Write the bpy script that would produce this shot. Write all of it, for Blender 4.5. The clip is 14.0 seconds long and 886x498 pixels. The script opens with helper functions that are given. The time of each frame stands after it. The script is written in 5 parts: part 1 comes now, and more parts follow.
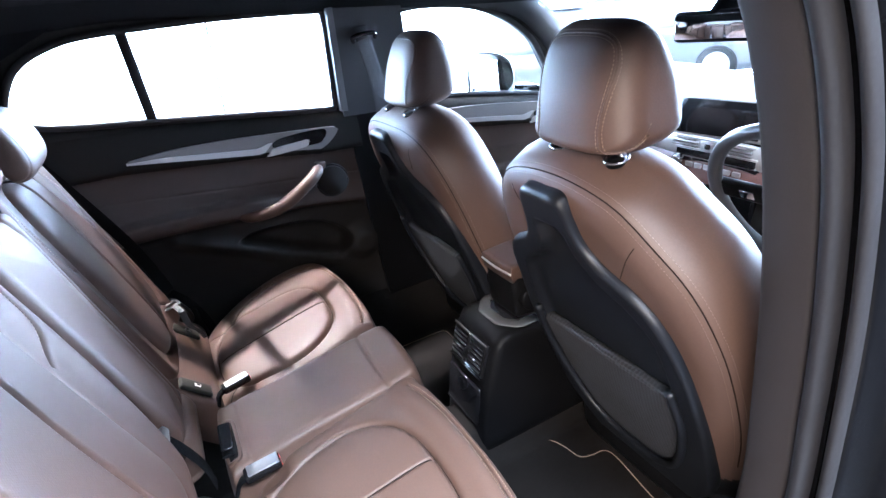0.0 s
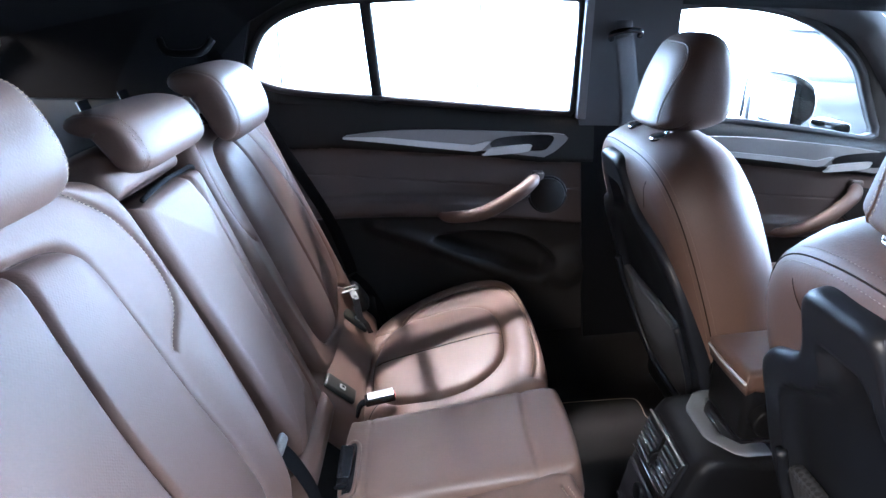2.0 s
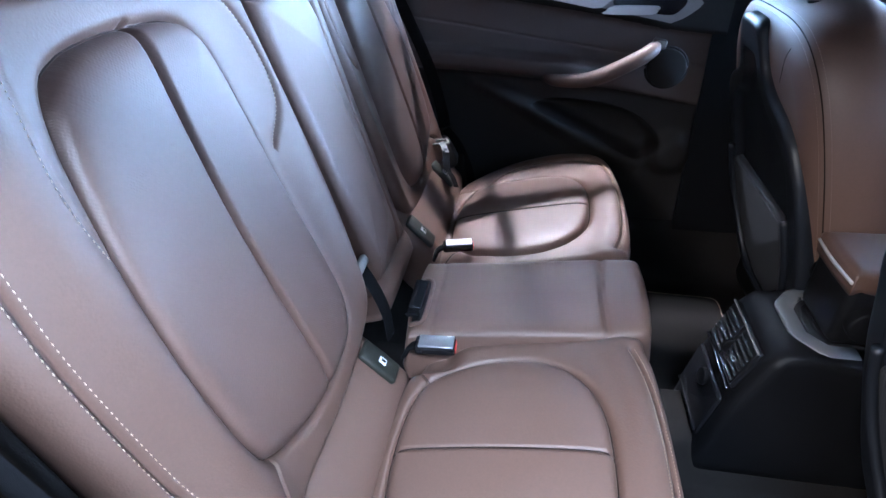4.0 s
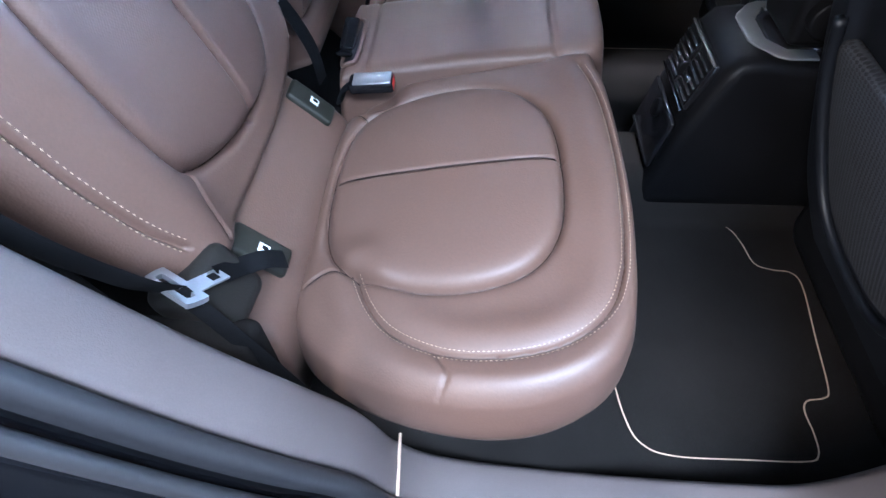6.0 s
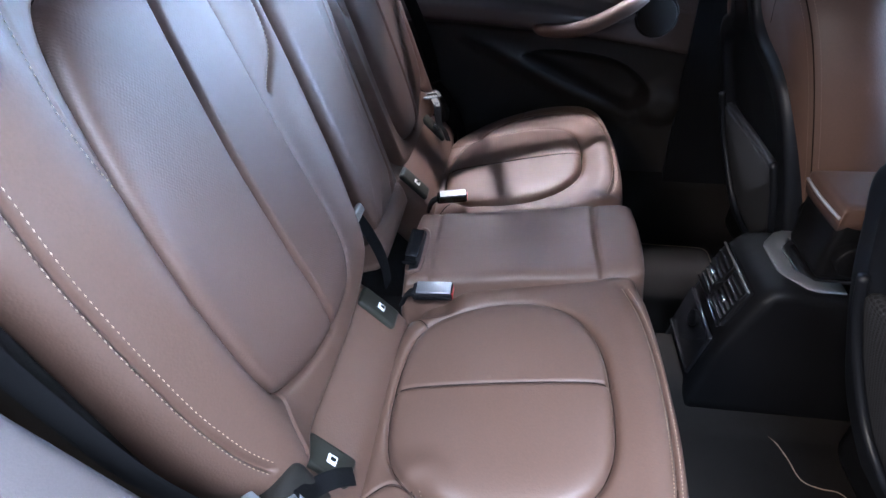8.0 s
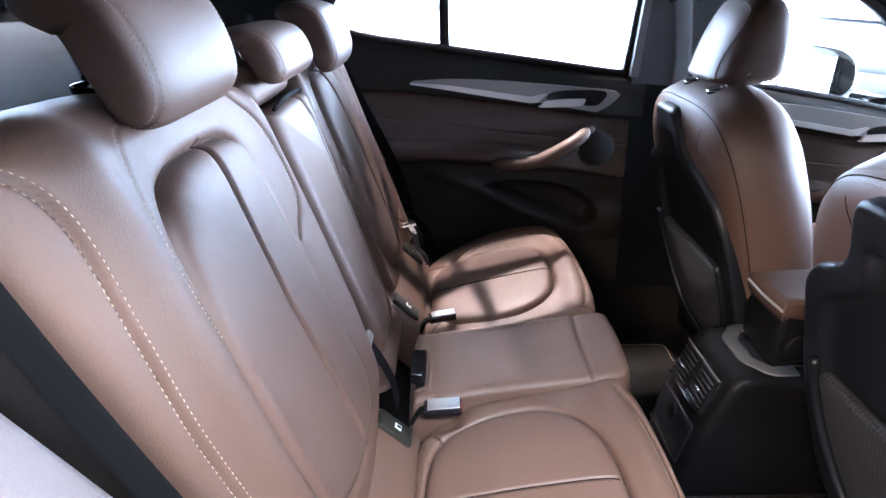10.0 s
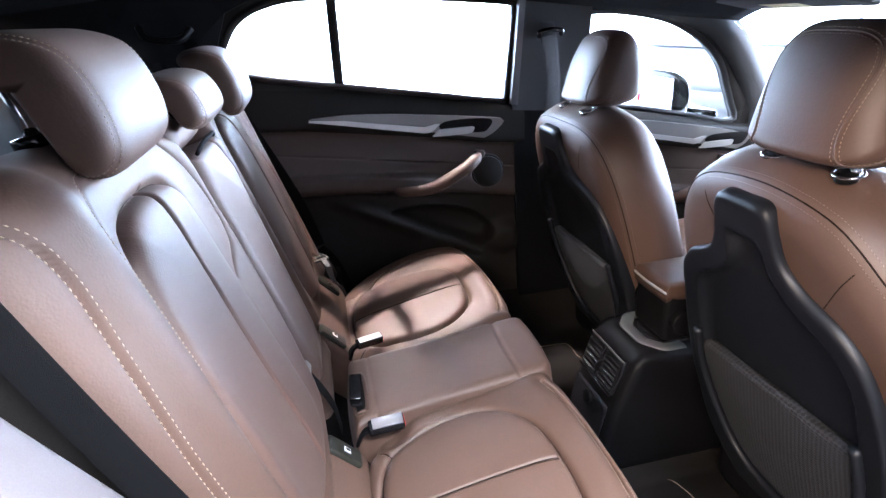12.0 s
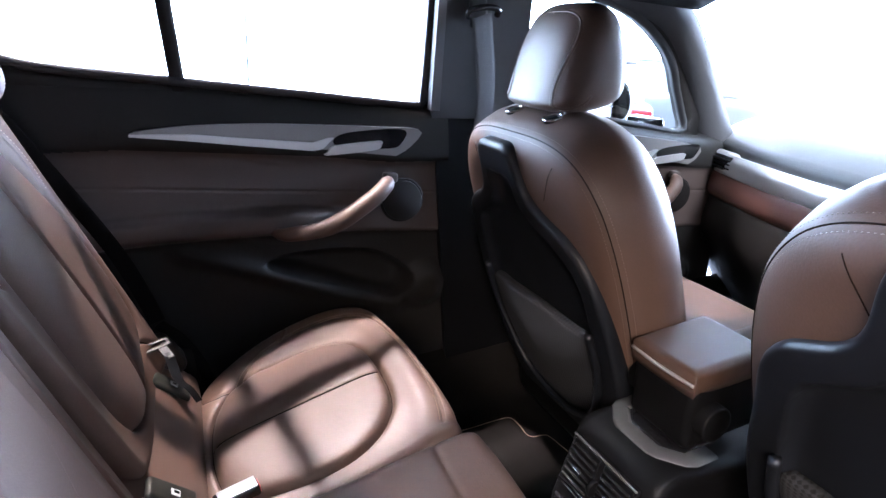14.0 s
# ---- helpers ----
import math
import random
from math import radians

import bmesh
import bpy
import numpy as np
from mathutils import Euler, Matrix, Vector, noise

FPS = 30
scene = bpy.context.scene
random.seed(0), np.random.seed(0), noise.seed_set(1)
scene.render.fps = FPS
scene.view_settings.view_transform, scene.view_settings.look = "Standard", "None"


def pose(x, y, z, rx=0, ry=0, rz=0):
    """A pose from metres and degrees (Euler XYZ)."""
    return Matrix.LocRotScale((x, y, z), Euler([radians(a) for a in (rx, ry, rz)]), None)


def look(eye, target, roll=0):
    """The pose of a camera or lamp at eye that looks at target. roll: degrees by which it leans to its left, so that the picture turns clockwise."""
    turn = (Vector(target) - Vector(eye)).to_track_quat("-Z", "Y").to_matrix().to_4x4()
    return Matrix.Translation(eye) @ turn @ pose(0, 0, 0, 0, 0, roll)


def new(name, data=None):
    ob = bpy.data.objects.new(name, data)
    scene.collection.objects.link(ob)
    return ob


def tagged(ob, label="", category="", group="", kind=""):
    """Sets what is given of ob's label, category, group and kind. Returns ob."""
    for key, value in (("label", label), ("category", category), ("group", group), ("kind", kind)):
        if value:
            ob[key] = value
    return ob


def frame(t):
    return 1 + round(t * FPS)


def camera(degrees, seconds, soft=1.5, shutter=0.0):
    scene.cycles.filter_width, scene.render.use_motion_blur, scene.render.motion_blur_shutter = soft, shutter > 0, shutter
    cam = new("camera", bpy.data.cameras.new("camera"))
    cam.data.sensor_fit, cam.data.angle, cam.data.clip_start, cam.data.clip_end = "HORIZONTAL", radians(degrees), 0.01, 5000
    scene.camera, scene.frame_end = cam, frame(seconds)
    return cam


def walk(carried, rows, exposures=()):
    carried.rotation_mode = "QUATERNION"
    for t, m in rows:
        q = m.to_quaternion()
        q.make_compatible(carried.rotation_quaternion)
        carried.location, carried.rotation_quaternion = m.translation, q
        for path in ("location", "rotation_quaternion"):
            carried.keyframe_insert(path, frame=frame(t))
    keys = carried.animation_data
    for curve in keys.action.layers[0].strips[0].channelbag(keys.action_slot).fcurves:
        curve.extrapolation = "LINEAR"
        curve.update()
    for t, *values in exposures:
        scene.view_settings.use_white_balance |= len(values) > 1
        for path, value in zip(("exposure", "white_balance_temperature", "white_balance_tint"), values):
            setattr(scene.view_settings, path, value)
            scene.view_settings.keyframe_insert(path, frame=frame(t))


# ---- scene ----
cam = camera(76.1, 14.0)
PATH = [
    (0, (0.135, -1.057, 1.114), (0.855, 0.603, 0.261), -9.5),
    (0.5, (0.228, -0.954, 1.091), (0.844, 0.751, 0.246), -6.7),
    (1, (0.271, -0.879, 1.082), (0.722, 0.889, 0.265), -5.2),
    (1.5, (0.266, -0.837, 1.082), (0.502, 0.981, 0.282), -4.9),
    (2, (0.24, -0.821, 1.083), (0.246, 1.022, 0.307), -4.5),
    (2.2, (0.223, -0.817, 1.083), (0.137, 1.027, 0.313), -4.1),
    (4.3, (0.221, -0.848, 0.978), (-0.054, 0.736, -0.212), -1.0),
    (4.5, (0.221, -0.85, 0.96), (-0.014, 0.691, -0.292), -0.8),
    (5, (0.232, -0.864, 0.915), (0.036, 0.578, -0.457), -1.7),
    (5.5, (0.248, -0.877, 0.881), (0.087, 0.484, -0.575), -2.1),
    (6, (0.264, -0.892, 0.848), (0.138, 0.375, -0.695), -2.6),
    (6.5, (0.263, -0.895, 0.85), (0.153, 0.375, -0.691), -3.0),
    (7, (0.248, -0.886, 0.882), (0.118, 0.484, -0.57), -2.9),
    (7.5, (0.229, -0.88, 0.929), (0.068, 0.614, -0.392), -1.2),
    (8, (0.215, -0.876, 0.974), (-0.016, 0.718, -0.211), -1.2),
    (8.5, (0.205, -0.872, 1.024), (-0.124, 0.81, -0.006), -2.3),
    (8.7, (0.176, -0.872, 1.024), (-0.124, 0.853, 0.057), -1.4),
    (10.8, (0.09, -1.083, 1.061), (0.213, 0.733, 0.234), -3.5),
    (11, (0.079, -1.106, 1.064), (0.237, 0.714, 0.251), -3.6),
    (11.5, (0.053, -1.11, 1.067), (0.338, 0.706, 0.278), -3.2),
    (12, (0.031, -1.032, 1.059), (0.41, 0.778, 0.298), -2.9),
    (12.5, (0.005, -0.896, 1.037), (0.387, 0.922, 0.294), -3.4),
    (13, (0.004, -0.777, 1.014), (0.377, 1.043, 0.276), -0.7),
    (13.5, (0.043, -0.669, 0.998), (0.48, 1.132, 0.247), -0.2),
    (14, (0.109, -0.551, 0.978), (0.865, 1.148, 0.242), -1.0),
]
PITCH = pose(0, 0, 0.42, 0, -5, 0)
walk(cam, [(t, PITCH @ look(eye, target, roll)) for t, eye, target, roll in PATH], [(0, 1.02, 5500, 7), (2.2, 0.97, 5350, 6), (4.3, 0.70, 4880, 5), (6.5, 0.56, 4980, 6), (8.7, 0.47, 5450, 9), (10.8, 0.90, 6100, 12), (12.5, 0.77, 6000, 11), (14, 0.87, 5900, 11)])

# ---- world, lamps and exposure ----
CAR = PITCH @ Matrix.Translation((0, -0.035, 0))      # x ahead, y to the left, z up from the rear foot mat
world = bpy.data.worlds.new("showroom_daylight")
scene.world = world
world.use_nodes = True
sky = world.node_tree.nodes.new("ShaderNodeTexSky")
sky.sky_type, sky.sun_disc = "NISHITA", False
sky.sun_elevation, sky.sun_rotation = radians(40), radians(200)
world.node_tree.nodes["Background"].inputs[1].default_value = 0.12
world.node_tree.links.new(sky.outputs[0], world.node_tree.nodes["Background"].inputs[0])


def lamp(kind, name, energy, color, m, **settings):
    data = bpy.data.lights.new(name, kind)
    data.energy, data.color = energy, color
    for key in settings:
        if key == "size":
            data.shape, data.size, data.size_y = "RECTANGLE", settings[key][0], settings[key][1]
        if key == "radius":
            data.shadow_soft_size = settings[key]
        if key == "cone":
            data.spot_size, data.spot_blend = radians(settings[key]), 0.4
    ob = new(name, data)
    ob.matrix_world = m
    return ob


# ceiling spots over the far side, whose light falls through the far windows; added fills over the near side
def car_lamp(name, energy, color, spot, slope, reach, cone=40):
    """A spot that shines on a place in the car, from the far side, at that slope."""
    way = Vector((-0.20, 1.0, slope))
    eye = CAR @ (Vector(spot) + way * (reach / way.length))
    return lamp("SPOT", name, energy, color, look(eye, CAR @ Vector(spot)), radius=0.075, cone=cone)


WARM = (1.0, 0.85, 0.79)
car_lamp("ceiling_spot", 1500, WARM, (0.22, 0.30, 0.375), 1.52, 3.9)
car_lamp("ceiling_spot", 900, WARM, (0.22, 0.50, 0.385), 3.3, 3.5)
car_lamp("ceiling_spot", 190, WARM, (0.22, -0.05, 0.375), 0.98, 4.2)
car_lamp("ceiling_spot", 750, WARM, (0.22, 0.54, 0.385), 4.4, 3.5)
# two unseen area fills, added below the ceiling with no fitting of their own
lamp("AREA", "near_side_fill", 430, (0.91, 0.93, 1.0), look((0.55, -2.45, 3.8), (0.1, -0.5, 0.9)), size=(2.0, 0.8))
lamp("AREA", "near_side_fill", 260, (1.0, 0.80, 0.64), look((-2.4, -3.6, 3.0), (0.3, -0.4, 1.1)), size=(2.6, 1.0))
# unseen fill added ahead of the windscreen to lift the middle backrest
lamp("AREA", "front_fill", 680, (0.60, 0.75, 1.0), look((5.4, 0.40, 2.0), (-0.1, 0.1, 1.05)), size=(0.9, 1.1))


# ---- materials ----
def material(name, color, rough=0.5, metal=0.0, grain=None, bump=0.0, vary=0.12, coat=0.0, scale2=6.0, spec=0.5, rough_vary=0.06):
    """A Principled surface with colour variation at two scales and a fine relief."""
    m = bpy.data.materials.new(name)
    m.use_nodes = True
    nt = m.node_tree
    b = nt.nodes["Principled BSDF"]
    b.inputs["Roughness"].default_value, b.inputs["Metallic"].default_value = rough, metal
    b.inputs["Coat Weight"].default_value = coat
    b.inputs["Specular IOR Level"].default_value = spec
    b.inputs["Base Color"].default_value = (*color, 1)
    co = nt.nodes.new("ShaderNodeTexCoord")
    if grain:
        fine = nt.nodes.new("ShaderNodeTexNoise")
        fine.inputs["Scale"].default_value, fine.inputs["Detail"].default_value = grain, 3
        wide = nt.nodes.new("ShaderNodeTexNoise")
        wide.inputs["Scale"].default_value, wide.inputs["Detail"].default_value = scale2, 4
        add = nt.nodes.new("ShaderNodeMath")
        add.operation = "ADD"
        ramp = nt.nodes.new("ShaderNodeMapRange")
        ramp.inputs[1].default_value, ramp.inputs[2].default_value = 0.6, 1.4
        ramp.inputs[3].default_value, ramp.inputs[4].default_value = 1 - vary, 1 + vary
        mul = nt.nodes.new("ShaderNodeVectorMath")
        mul.operation = "SCALE"
        mul.inputs[0].default_value = color
        for n in (fine, wide):
            nt.links.new(co.outputs["Object"], n.inputs["Vector"])
        nt.links.new(fine.outputs[0], add.inputs[0])
        nt.links.new(wide.outputs[0], add.inputs[1])
        nt.links.new(add.outputs[0], ramp.inputs[0])
        nt.links.new(ramp.outputs[0], mul.inputs["Scale"])
        nt.links.new(mul.outputs[0], b.inputs["Base Color"])
        r2 = nt.nodes.new("ShaderNodeMapRange")
        r2.inputs[1].default_value, r2.inputs[2].default_value = 0.3, 0.7
        r2.inputs[3].default_value, r2.inputs[4].default_value = rough - rough_vary, rough + rough_vary
        nt.links.new(wide.outputs[0], r2.inputs[0])
        nt.links.new(r2.outputs[0], b.inputs["Roughness"])
        if bump:
            bm_ = nt.nodes.new("ShaderNodeBump")
            bm_.inputs["Strength"].default_value, bm_.inputs["Distance"].default_value = bump, 0.001
            nt.links.new(fine.outputs[0], bm_.inputs["Height"])
            nt.links.new(bm_.outputs[0], b.inputs["Normal"])
    return m


def leather_material(name, color, rough, perforated=False):
    """Pebbled leather: cells for the grain, soft wrinkles, and rows of fine holes where it is perforated."""
    m = material(name, color, rough, 0.0, 260, 0.0, 0.10, scale2=5, spec=0.58)
    nt = m.node_tree
    b = nt.nodes["Principled BSDF"]
    b.inputs["Sheen Weight"].default_value, b.inputs["Sheen Roughness"].default_value = 0.0, 0.45
    co = nt.nodes["Texture Coordinate"]
    cells = nt.nodes.new("ShaderNodeTexVoronoi")
    cells.feature = "SMOOTH_F1"
    cells.inputs["Scale"].default_value = 420
    folds = nt.nodes.new("ShaderNodeTexNoise")
    folds.inputs["Scale"].default_value, folds.inputs["Detail"].default_value = 28, 2
    bump1, bump2 = nt.nodes.new("ShaderNodeBump"), nt.nodes.new("ShaderNodeBump")
    bump1.inputs["Strength"].default_value, bump1.inputs["Distance"].default_value = 0.24, 0.0006
    bump2.inputs["Strength"].default_value, bump2.inputs["Distance"].default_value = 0.10, 0.0014
    for n in (cells, folds):
        nt.links.new(co.outputs["Object"], n.inputs["Vector"])
    nt.links.new(cells.outputs["Distance"], bump1.inputs["Height"])
    nt.links.new(folds.outputs[0], bump2.inputs["Height"])
    nt.links.new(bump1.outputs[0], bump2.inputs["Normal"])
    last = bump2
    if perforated:
        sep = nt.nodes.new("ShaderNodeSeparateXYZ")
        nt.links.new(co.outputs["Object"], sep.inputs[0])
        waves = []
        for axis, k in ((1, 1570.0), (2, 1500.0)):
            w = nt.nodes.new("ShaderNodeMath")
            w.operation = "MULTIPLY"
            w.inputs[1].default_value = k
            s = nt.nodes.new("ShaderNodeMath")
            s.operation = "SINE"
            nt.links.new(sep.outputs[axis], w.inputs[0])
            nt.links.new(w.outputs[0], s.inputs[0])
            waves.append(s)
        mul = nt.nodes.new("ShaderNodeMath")
        mul.operation = "MULTIPLY"
        nt.links.new(waves[0].outputs[0], mul.inputs[0])
        nt.links.new(waves[1].outputs[0], mul.inputs[1])
        bump3 = nt.nodes.new("ShaderNodeBump")
        bump3.inputs["Strength"].default_value, bump3.inputs["Distance"].default_value = 0.06, 0.0006
        nt.links.new(mul.outputs[0], bump3.inputs["Height"])
        nt.links.new(bump2.outputs[0], bump3.inputs["Normal"])
        last = bump3
    nt.links.new(last.outputs[0], b.inputs["Normal"])
    return m


def net_material(name, hole, yarn, k):
    """A knitted mesh: crossing yarns round small dark holes."""
    m = material(name, yarn, 0.8, 0.0, None)
    nt = m.node_tree
    co = nt.nodes["Texture Coordinate"]
    sep = nt.nodes.new("ShaderNodeSeparateXYZ")
    nt.links.new(co.outputs["Object"], sep.inputs[0])
    waves = []
    for sign in (1, -1):
        turn = nt.nodes.new("ShaderNodeMath")
        turn.operation = "MULTIPLY_ADD"
        turn.inputs[1].default_value = sign * 0.6
        nt.links.new(sep.outputs[1], turn.inputs[0])
        nt.links.new(sep.outputs[2], turn.inputs[2])
        wide = nt.nodes.new("ShaderNodeMath")
        wide.operation = "MULTIPLY"
        wide.inputs[1].default_value = k
        wave = nt.nodes.new("ShaderNodeMath")
        wave.operation = "SINE"
        nt.links.new(turn.outputs[0], wide.inputs[0])
        nt.links.new(wide.outputs[0], wave.inputs[0])
        waves.append(wave)
    mul = nt.nodes.new("ShaderNodeMath")
    mul.operation = "MULTIPLY"
    nt.links.new(waves[0].outputs[0], mul.inputs[0])
    nt.links.new(waves[1].outputs[0], mul.inputs[1])
    ramp = nt.nodes.new("ShaderNodeMapRange")
    ramp.inputs[1].default_value, ramp.inputs[2].default_value = -0.1, 0.35
    nt.links.new(mul.outputs[0], ramp.inputs[0])
    mix = nt.nodes.new("ShaderNodeMix")
    mix.data_type = "RGBA"
    mix.inputs[6].default_value, mix.inputs[7].default_value = (*yarn, 1), (*hole, 1)
    nt.links.new(ramp.outputs[0], mix.inputs[0])
    nt.links.new(mix.outputs[2], nt.nodes["Principled BSDF"].inputs["Base Color"])
    bump = nt.nodes.new("ShaderNodeBump")
    bump.invert = True
    bump.inputs["Strength"].default_value, bump.inputs["Distance"].default_value = 0.7, 0.001
    nt.links.new(ramp.outputs[0], bump.inputs["Height"])
    nt.links.new(bump.outputs[0], nt.nodes["Principled BSDF"].inputs["Normal"])
    return m


def glow_material(name, color, strength):
    m = bpy.data.materials.new(name)
    m.use_nodes = True
    b = m.node_tree.nodes["Principled BSDF"]
    b.inputs["Base Color"].default_value = (*color, 1)
    b.inputs["Emission Color"].default_value = (*color, 1)
    b.inputs["Emission Strength"].default_value = strength
    return m


def glass_material(name, tint=(1, 1, 1), rough=0.0):
    m = bpy.data.materials.new(name)
    m.use_nodes = True
    nt = m.node_tree
    nt.nodes.clear()
    out = nt.nodes.new("ShaderNodeOutputMaterial")
    mix = nt.nodes.new("ShaderNodeMixShader")
    clear = nt.nodes.new("ShaderNodeBsdfTransparent")
    clear.inputs[0].default_value = (*tint, 1)
    gloss = nt.nodes.new("ShaderNodeBsdfGlossy")
    gloss.inputs["Roughness"].default_value = rough
    mix.inputs[0].default_value = 0.06
    nt.links.new(clear.outputs[0], mix.inputs[1])
    nt.links.new(gloss.outputs[0], mix.inputs[2])
    nt.links.new(mix.outputs[0], out.inputs[0])
    return m


LEATHER = leather_material("mocha_leather", (0.078, 0.043, 0.029), 0.57)
LEATHER_PERF = leather_material("perforated_mocha_leather", (0.077, 0.043, 0.031), 0.57, True)
THREAD = material("cream_thread", (0.38, 0.29, 0.205), 0.7, 0, 900, 0.2, 0.1)
DULLTHREAD = material("dull_brown_thread", (0.20, 0.150, 0.115), 0.7, 0, 900, 0.2, 0.1)
PLASTIC = material("black_grained_plastic", (0.0045, 0.0045, 0.005), 0.48, 0, 700, 0.25, 0.2, spec=0.10)
SOFT = material("black_soft_touch_plastic", (0.014, 0.0125, 0.0115), 0.6, 0, 500, 0.3, 0.2, spec=0.2)
TRAYPL = material("dark_grey_seat_shell", (0.0075, 0.0085, 0.011), 0.40, 0, 800, 0.2, 0.15, spec=0.28)
GLOSS = material("gloss_black_plastic", (0.008, 0.008, 0.009), 0.12, 0, 40, 0.0, 0.1)
CARPET = material("anthracite_carpet", (0.012, 0.0108, 0.0100), 0.95, 0, 900, 0.9, 0.4, spec=0.0)
MAT = material("black_velour_mat", (0.0034, 0.0030, 0.0028), 0.95, 0, 1200, 0.9, 0.4, spec=0.0)
BINDING = material("beige_mat_binding", (0.42, 0.30, 0.21), 0.75, 0, 900, 0.4, 0.12)
HEADLINER = material("anthracite_headliner", (0.012, 0.012, 0.0135), 0.95, 0, 1200, 0.4, 0.2, spec=0.05)
PILLAR = material("grey_pillar_cloth", (0.060, 0.060, 0.062), 0.9, 0, 1200, 0.4, 0.12, spec=0.3)
CHROME = material("polished_chrome", (0.82, 0.82, 0.84), 0.10, 1.0, 50, 0, 0.03, rough_vary=0.03)
SATIN = material("satin_silver_trim", (0.52, 0.50, 0.485), 0.36, 0.55, 300, 0.05, 0.05)
PALEPOST = material("pale_grey_frame_lining", (0.12, 0.123, 0.126), 0.5, 0, 300, 0.1, 0.06)
HOOP = material("matt_silver_plastic", (0.12, 0.123, 0.123), 0.45, 0.4, 300, 0.05, 0.05)
STEEL = material("brushed_steel", (0.32, 0.32, 0.33), 0.36, 0.8, 400, 0.05, 0.08)
# darkened copy of the steel, to hold down the spots' light on one tongue
STEEL_DARKENED = material("darkened_steel_copy", (0.06, 0.058, 0.055), 0.55, 0.3, 400, 0.05, 0.1, spec=0.2)
SLAT = material("grey_vent_slat", (0.013, 0.013, 0.0135), 0.28, 0, 300, 0.05, 0.1)
GREYBELT = material("grey_belt_webbing", (0.055, 0.055, 0.058), 0.8, 0, 1500, 0.6, 0.2)
WHEELSKIN = material("grey_black_wheel_leather", (0.05, 0.052, 0.056), 0.36, 0, 900, 0.2, 0.12, spec=0.7)
SATINDARK = material("dull_silver_trim", (0.21, 0.195, 0.185), 0.42, 0.4, 300, 0.05, 0.08)
BELT = material("black_belt_webbing", (0.005, 0.005, 0.0055), 0.85, 0, 1500, 0.6, 0.25, spec=0.06)
RED = material("red_release_button", (0.55, 0.02, 0.015), 0.35, 0, 60, 0, 0.05)
PAINT = material("black_car_paint", (0.003, 0.003, 0.0035), 0.06, 0, 60, 0, 0.1, coat=0.0, spec=0.12)
RUBBER = material("grey_black_door_rubber", (0.016, 0.015, 0.016), 0.5, 0, 200, 0.2, 0.2)
GRILLE = material("black_speaker_mesh", (0.012, 0.010, 0.009), 0.7, 0, 600, 0.8, 0.4, spec=0.15)
DOORSKIN = leather_material("dark_brown_door_leather", (0.050, 0.034, 0.028), 0.6)
# entry trim's darker copy: the post's weaker light is in the colour
POSTTRIM_SHADE = material("shaded_post_trim", (0.026, 0.022, 0.021), 0.6, 0, 700, 0.2, 0.12, spec=0.2)
# dark cord colour that paints the shade of the seam grooves
SEAM_SHADE = material("seam_shade_brown", (0.014, 0.008, 0.006), 0.8, 0, 900, 0.2, 0.1, spec=0.1)
SILLTRIM = material("grey_entry_trim", (0.086, 0.070, 0.066), 0.55, 0, 700, 0.2, 0.12, spec=0.3)
NET = net_material("knitted_pocket_mesh", (0.003, 0.003, 0.004), (0.024, 0.025, 0.029), 640.0)
GLASS = glass_material("clear_car_glass", (0.93, 0.96, 0.95))
MIRROR = material("mirror_glass", (0.9, 0.9, 0.92), 0.02, 1.0, 20, 0, 0.01, rough_vary=0.005)
ICON = material("white_print", (0.75, 0.75, 0.75), 0.6, 0, 100, 0, 0.03)
DASH = material("dashboard_skin", (0.06, 0.06, 0.06), 0.5, 0, 500, 0.3, 0.15)
WOODBROWN = material("brown_dash_leather", (0.12, 0.050, 0.036), 0.45, 0, 300, 0.2, 0.12)
SHELF = material("pale_grey_shelf_felt", (0.13, 0.135, 0.14), 0.95, 0, 900, 0.5, 0.15, spec=0.1)
FLAP = material("dark_olive_plastic", (0.016, 0.0155, 0.0115), 0.5, 0, 600, 0.2, 0.15, spec=0.25)
FOOT = material("dark_brown_plastic", (0.012, 0.0105, 0.0088), 0.65, 0, 500, 0.3, 0.2, spec=0.15)
SHOWFLOOR = material("dark_showroom_tile", (0.055, 0.055, 0.058), 0.3, 0, 30, 0.02, 0.06, scale2=1.2)
SHOWWALL = material("white_showroom_plaster", (0.78, 0.77, 0.75), 0.8, 0, 60, 0.05, 0.04, scale2=0.8)
GREYWALL = material("grey_showroom_plaster", (0.12, 0.112, 0.106), 0.8, 0, 60, 0.05, 0.05, scale2=0.8)
POST = material("grey_aluminium_post", (0.10, 0.10, 0.11), 0.4, 0.5, 60, 0.02, 0.06)
DAYLIGHT = glow_material("hazy_daylight", (0.66, 0.77, 1.0), 32.0)
DAYLIGHT2 = glow_material("dimmer_hazy_daylight", (0.78, 0.85, 1.0), 45.0)


# ---- mesh helpers ----
def part(name, mesh, mat, parent=None, label="", smooth=True, fit=CAR):
    """Links a bmesh, or (vertices, faces), as one mesh object, under a thing or a part; car coordinates become the world's."""
    data = bpy.data.meshes.new(name)
    if isinstance(mesh, bmesh.types.BMesh):
        mesh.transform(fit)
        mesh.to_mesh(data)
        mesh.free()
    else:
        v, f = mesh
        v = np.asarray(v, float)
        r, t = np.array(fit.to_3x3()), np.array(fit.translation)
        data.from_pydata((v @ r.T + t).tolist(), [], f)
    data.materials.append(mat)
    if smooth:
        data.shade_smooth()
    ob = new(name, data)
    if parent is not None:
        ob.parent = parent
        ob.matrix_parent_inverse = parent.matrix_basis.inverted()
    if label:
        ob["label"] = label
    return ob


